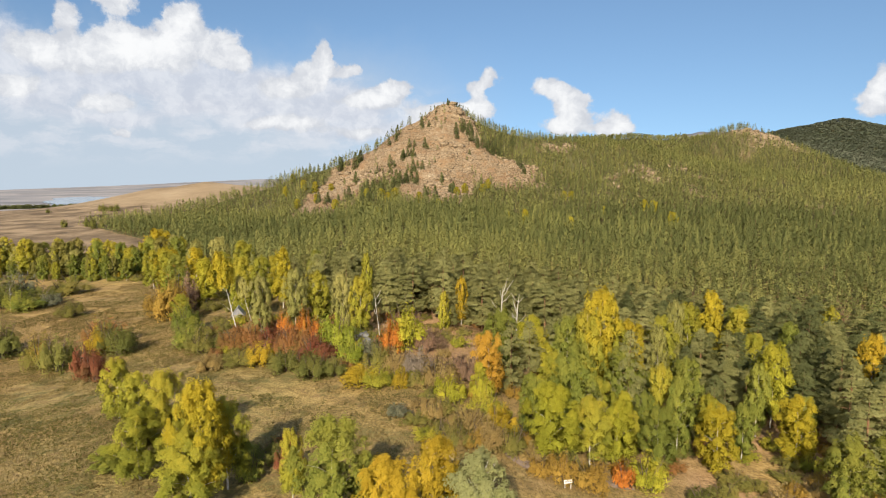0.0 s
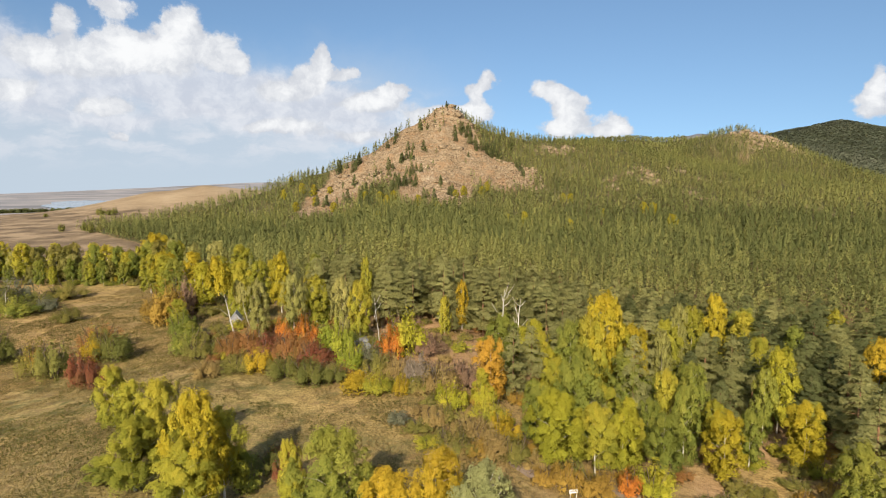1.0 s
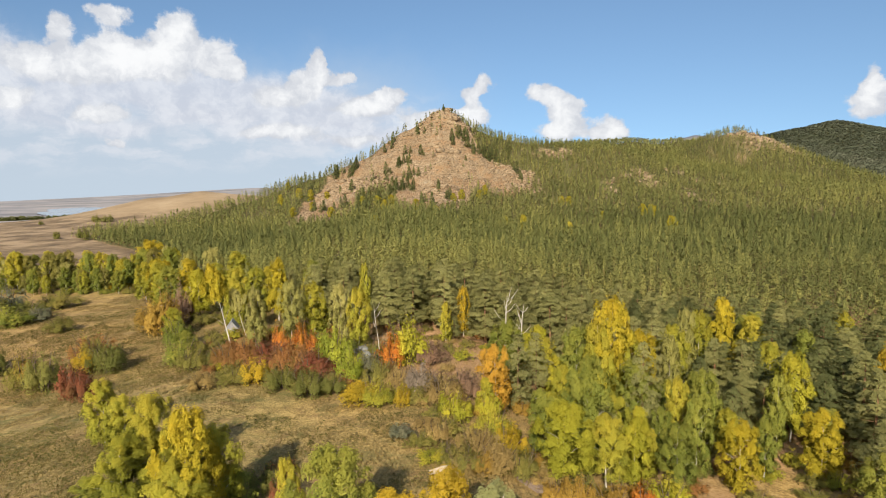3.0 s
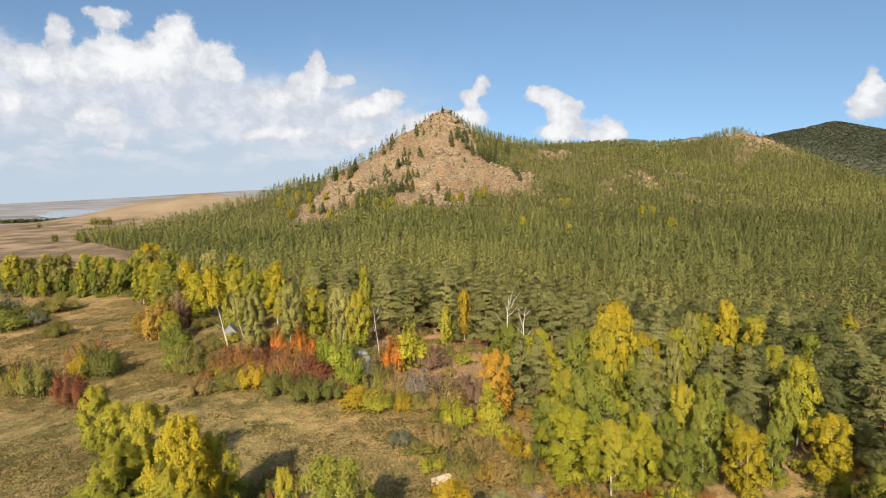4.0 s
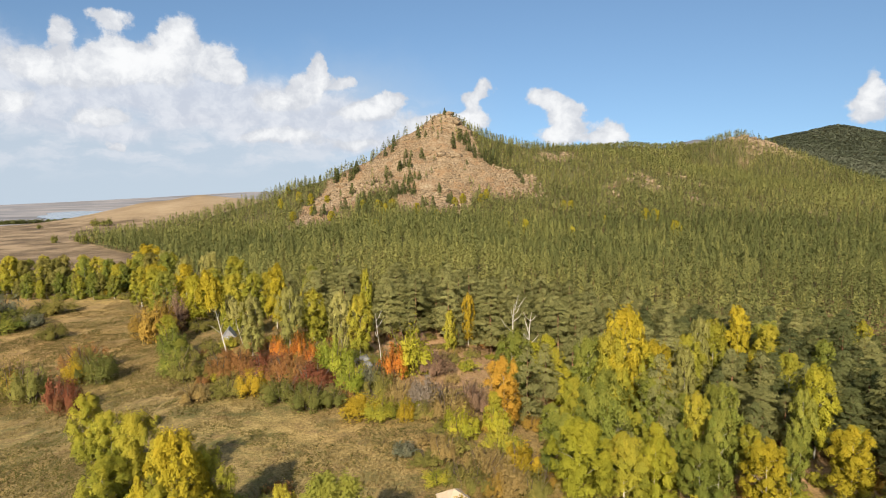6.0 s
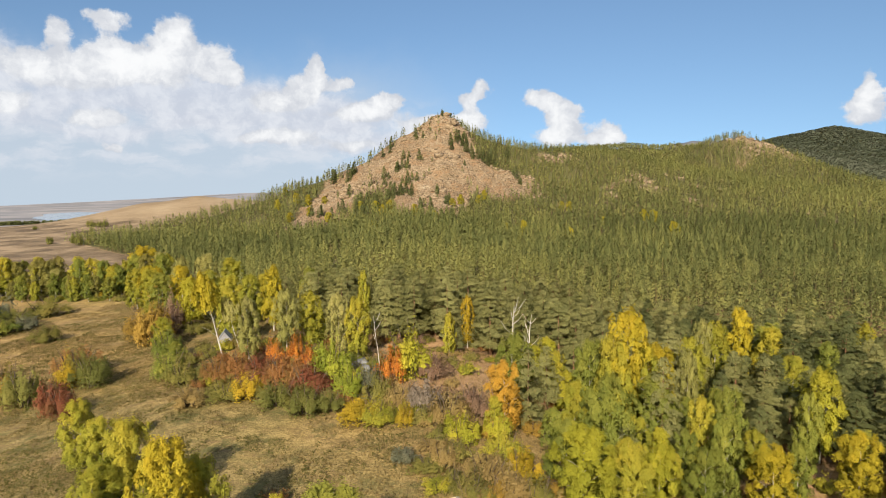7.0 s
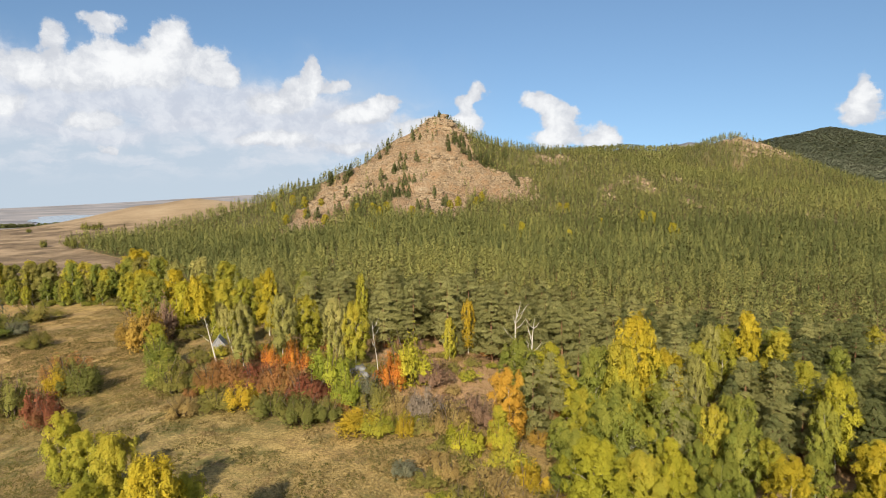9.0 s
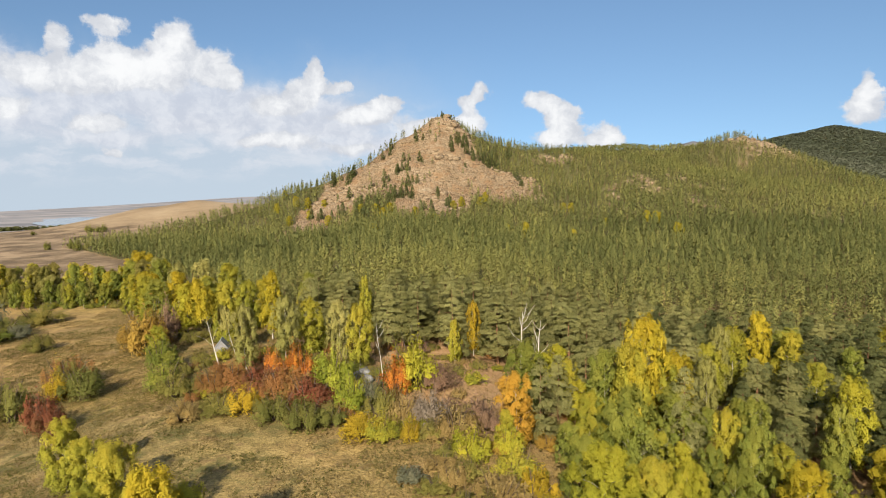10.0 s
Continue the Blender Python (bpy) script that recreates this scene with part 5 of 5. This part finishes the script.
def make_crags():
    x, y, rng = scatter(-140, 115, 490, 805, 4.4, 13)
    ok = on_rock(x, y) & (fractal(x, y, 30, 131, 3) > -0.05)
    crags("rock_outcrop", "weathered tan rock outcrops on the bare hill face", x[ok], y[ok], (0.8, 2.4), 23)
    ok = on_rock(x, y) & (fractal(x, y, 44, 137, 3) > 0.30)
    crags("rock_outcrop", "jutting ribs of pale rock on the bare hill face", x[ok], y[ok], (2.0, 5.0), 28)
    x, y, rng = scatter(58, 110, 645, 714, 3.8, 14)
    crags("rock_outcrop", "tan crag at the shoulder of the hill", x, y, (1.1, 2.8), 24)
    x, y, rng = scatter(-25, 45, 752, 800, 6.0, 15)
    crags("rock_outcrop", "broken grey-tan rocks on the summit", x, y, (1.2, 3.4), 25)
    x, y, rng = scatter(480, 575, 960, 1050, 8, 16)
    ok = (fractal(x, y, 25, 133) > 0.0)
    crags("rock_outcrop", "pale rocks on the wooded knoll", x[ok], y[ok], (3, 6.5), 26)
    x, y, rng = scatter(520, 585, 960, 1040, 5, 18)
    ok = np.hypot((x - 553) / 26, (y - 1005) / 40) < 1 + 0.5 * fractal(x, y, 18, 139)
    crags("rock_outcrop", "broken pale crag on the side of the knoll", x[ok], y[ok], (2.5, 5.5), 29)
    x, y, rng = scatter(110, 520, 500, 900, 5, 17)
    ok = on_patch(x, y, 0.8) & (rng.uniform(0, 1, len(x)) < 0.6)
    crags("rock_outcrop", "pale rocks showing through the wooded slope", x[ok], y[ok], (1.6, 4.6), 27)


make_crags()


# ---- meadow grass ----
def make_grass():
    rng = np.random.default_rng(37)
    n = 420000
    r, a = np.sqrt(rng.uniform(48**2, 290**2, n)), np.radians(rng.uniform(-42, 20, n))
    x, y = r * np.sin(a), r * np.cos(a)
    ok = ~in_wood(x, y) & (value_noise(x, y, 7, 141) + 0.5 * value_noise(x, y, 2.5, 142) > 0.62) & (y < 262 + 0.1 * x)
    x, y = x[ok], y[ok]
    n = len(x)
    z = land(x, y)
    h, w, t = rng.uniform(0.12, 0.42, n), rng.uniform(0.05, 0.15, n), rng.uniform(0, 3.1416, n)
    dx, dy = np.cos(t) * w, np.sin(t) * w
    lx, ly = rng.normal(0, 0.12, n), rng.normal(0, 0.12, n)
    tri = np.stack([np.stack([x - dx, y - dy, z - 0.06], 1), np.stack([x + dx, y + dy, z - 0.06], 1), np.stack([x + lx, y + ly, z + h], 1)], 1)
    tint = np.clip(0.45 + 0.9 * (value_noise(x, y, 30, 143) - 0.5) - 0.3 * np.clip((-x - 18) / 30, 0, 1) + rng.normal(0, 0.16, n), 0, 1)
    me = make_mesh("dry_grass", tri.reshape(-1, 3), np.arange(3 * n).reshape(-1, 3), np.repeat(tint, 3), [GRASS], facing=np.tile([0.0, 0.0, 1.0], (3 * n, 1)))
    tagged(new("dry_grass", me), "tufts of dry straw-coloured grass on the meadow", "grass", kind="stuff")
    # low green and brown herbs in patches
    n = 260000
    r, a = np.sqrt(rng.uniform(48**2, 250**2, n)), np.radians(rng.uniform(-42, 18, n))
    x, y = r * np.sin(a), r * np.cos(a)
    patch = value_noise(x, y, 9, 151) + 0.6 * value_noise(x, y, 3, 152) + 0.3 * value_noise(x, y, 1.1, 153)
    ok = ~in_wood(x, y) & (patch > 1.13 - 0.24 * np.clip(-x / 60, -0.2, 1)) & (y < 255 + 0.1 * x)
    x, y, patch = x[ok], y[ok], patch[ok]
    n = len(x)
    c = np.stack([x, y, land(x, y) + rng.uniform(0.02, 0.5, n) * np.clip((patch - 1.0) * 3.5, 0.25, 1.3)], 1)
    verts, faces, facing = sprays(rng, c, np.tile([0.0, 0.0, 0.9], (n, 1)), 0.26, 0.0, 0.2, 1.2)
    tint = np.clip(0.35 + 0.7 * (value_noise(x, y, 22, 154) - 0.5) + rng.normal(0, 0.14, n), 0, 1)
    me = make_mesh("meadow_herbs", verts, faces, np.repeat(tint, 3), [HERBS], facing=facing)
    tagged(new("meadow_herbs", me), "patches of low olive-green and brown herbs on the meadow", "herbs", kind="stuff")


make_grass()


# ---- steppe bushes ----
def steppe_bush(x, y, h, w, colour):
    root = grow("bush", BUSHES[int(abs(x)) % 5], x, y, h, w, 5.0, 6.0, LEAF[colour], x, parts=("woody_base", "foliage"))
    tagged(root, f"dark {WORDS[colour]} bush alone on the open steppe", "bush", "bushes on the steppe")


for x, y, h, w in ((-342.6, 548, 7.5, 8.5), (-323, 550, 8, 7.5), (-306, 530, 10, 8), (-301, 534, 7, 6), (-411, 733, 9, 13), (-402, 735, 7.5, 9), (-394, 733, 9.5, 8), (-478, 735, 5, 7)):
    steppe_bush(x, y, 1.25 * h, 1.15 * w, "darkgreen")


# ---- small buildings ----
def part(name, bm, mat, parent, label=""):
    me = bpy.data.meshes.new(name)
    bmesh.ops.recalc_face_normals(bm, faces=bm.faces)
    bm.to_mesh(me)
    bm.free()
    me.materials.append(mat)
    ob = new(name, me)
    ob.parent = parent
    return tagged(ob, label) if label else ob


def box(x0, x1, y0, y1, z0, z1):
    bm = bmesh.new()
    bmesh.ops.create_cube(bm, size=1)
    for v in bm.verts:
        v.co = ((x0 + x1) / 2 + v.co.x * (x1 - x0), (y0 + y1) / 2 + v.co.y * (y1 - y0), (z0 + z1) / 2 + v.co.z * (z1 - z0))
    return bm


def slab(corners, thick):
    """A flat panel with its thickness, from three or four corners."""
    bm = bmesh.new()
    vs = [bm.verts.new(c) for c in corners]
    f = bm.faces.new(vs)
    f.normal_update()
    for e in bmesh.ops.extrude_face_region(bm, geom=[f])["geom"]:
        if isinstance(e, bmesh.types.BMVert):
            e.co -= f.normal * thick
    return bm


def make_hut(x, y, turn):
    hut = new("cabin")
    hut.matrix_basis = pose(x, y, ground_at(x, y), 0, 0, turn) @ Matrix.Scale(0.74, 4)
    part("wall", box(-2.0, 2.0, -2.5, -2.38, 0, 2.4), BOARDS, hut)
    part("wall", box(-2.0, 2.0, 2.38, 2.5, 0, 2.4), BOARDS, hut)
    part("wall", box(-2.0, -1.88, -2.38, 2.38, 0, 2.4), BOARDS, hut)
    part("wall", box(1.88, 2.0, -2.38, 2.38, 0, 2.4), BOARDS, hut)
    for yy in (-2.5, 2.38):
        part("gable", slab([(-2.0, yy, 2.4), (2.0, yy, 2.4), (0, yy, 5.0)], 0.12), BOARDS, hut)
    part("roof", slab([(-2.4, -2.8, 1.95), (0, -2.8, 5.12), (0, 2.8, 5.12), (-2.4, 2.8, 1.95)], 0.08), SHEET, hut, "grey sheet-metal roof slope")
    part("roof", slab([(0, -2.8, 5.12), (2.4, -2.8, 1.95), (2.4, 2.8, 1.95), (0, 2.8, 5.12)], 0.08), SHEET, hut, "grey sheet-metal roof slope")
    window = part("window", box(-0.55, 0.55, -2.56, -2.50, 1.2, 2.3), GLASS, hut, "glass window in a white frame")
    for a, b, c, d in ((-0.63, -0.55, 1.12, 2.38), (0.55, 0.63, 1.12, 2.38), (-0.55, 0.55, 2.30, 2.38), (-0.55, 0.55, 1.12, 1.20), (-0.03, 0.03, 1.20, 2.30)):
        part("frame", box(a, b, -2.60, -2.50, c, d), PAINT, window)
    part("window", box(-0.3, 0.3, -2.56, -2.50, 3.2, 3.9), GLASS, hut, "small attic window")
    tagged(hut, "small grey wooden cabin with steep metal roof behind birches", "cabin")


make_hut(-53.6, 160.5, 14)


def make_tent(x, y, turn):
    tent = new("tent")
    tent.matrix_basis = pose(x, y, ground_at(x, y), 0, 0, turn)
    c = [(-1.5, -1.5), (1.5, -1.5), (1.5, 1.5), (-1.5, 1.5)]
    for (ax, ay), (bx, by) in zip(c, c[1:] + c[:1]):
        part("roof_panel", slab([(ax * 1.06, ay * 1.06, 1.30), (bx * 1.06, by * 1.06, 1.30), (0, 0, 2.35)], 0.03), CANVAS, tent)
        part("side_panel", slab([(ax, ay, 0), (bx, by, 0), (bx, by, 1.33), (ax, ay, 1.33)], 0.03), CANVAS, tent)
        part("pole", box(ax * 0.97 - 0.04, ax * 0.97 + 0.04, ay * 0.97 - 0.04, ay * 0.97 + 0.04, 0, 1.42), DEAD_WOOD, tent)
    tagged(tent, "beige canvas pyramid tent pitched on the meadow", "tent")


make_tent(0.7, 77.6, 24)


def make_sign(x, y, turn):
    sign = new("sign")
    sign.matrix_basis = pose(x, y, ground_at(x, y), 0, 0, turn)
    part("board", box(-0.55, 0.55, -0.03, 0.0, 0.75, 1.25), PAINT, sign, "white painted board")
    for a in (-0.4, 0.4):
        part("post", box(a - 0.04, a + 0.04, 0.0, 0.07, -0.2, 1.2), DEAD_WOOD, sign)
    for k, (a, b) in enumerate(((-0.42, -0.14), (-0.06, 0.12), (0.20, 0.42))):
        part("mark", box(a, b, -0.036, -0.03, 0.92, 1.08), BOARDS, sign)
    tagged(sign, "white board on two short posts beside the track", "sign")


make_sign(17.0, 74.6, 12)


def grey_stone(x, y, s, seed):
    rng = np.random.default_rng(seed)
    v, f = boulder(rng, (s, s, 0.8 * s))
    ob = new("boulder", make_mesh("boulder", v, f, None, [GREY_ROCK]))
    ob.matrix_basis = pose(x, y, ground_at(x, y) + 0.35 * s)
    tagged(ob, "big pale grey boulder among the bushes", "boulder", "grey boulders")


for x, y, s, k in ((-18.2, 133.0, 1.9, 1), (-15.6, 131.5, 1.5, 2), (-16.6, 135.4, 1.7, 3)):
    grey_stone(x, y, s, k)
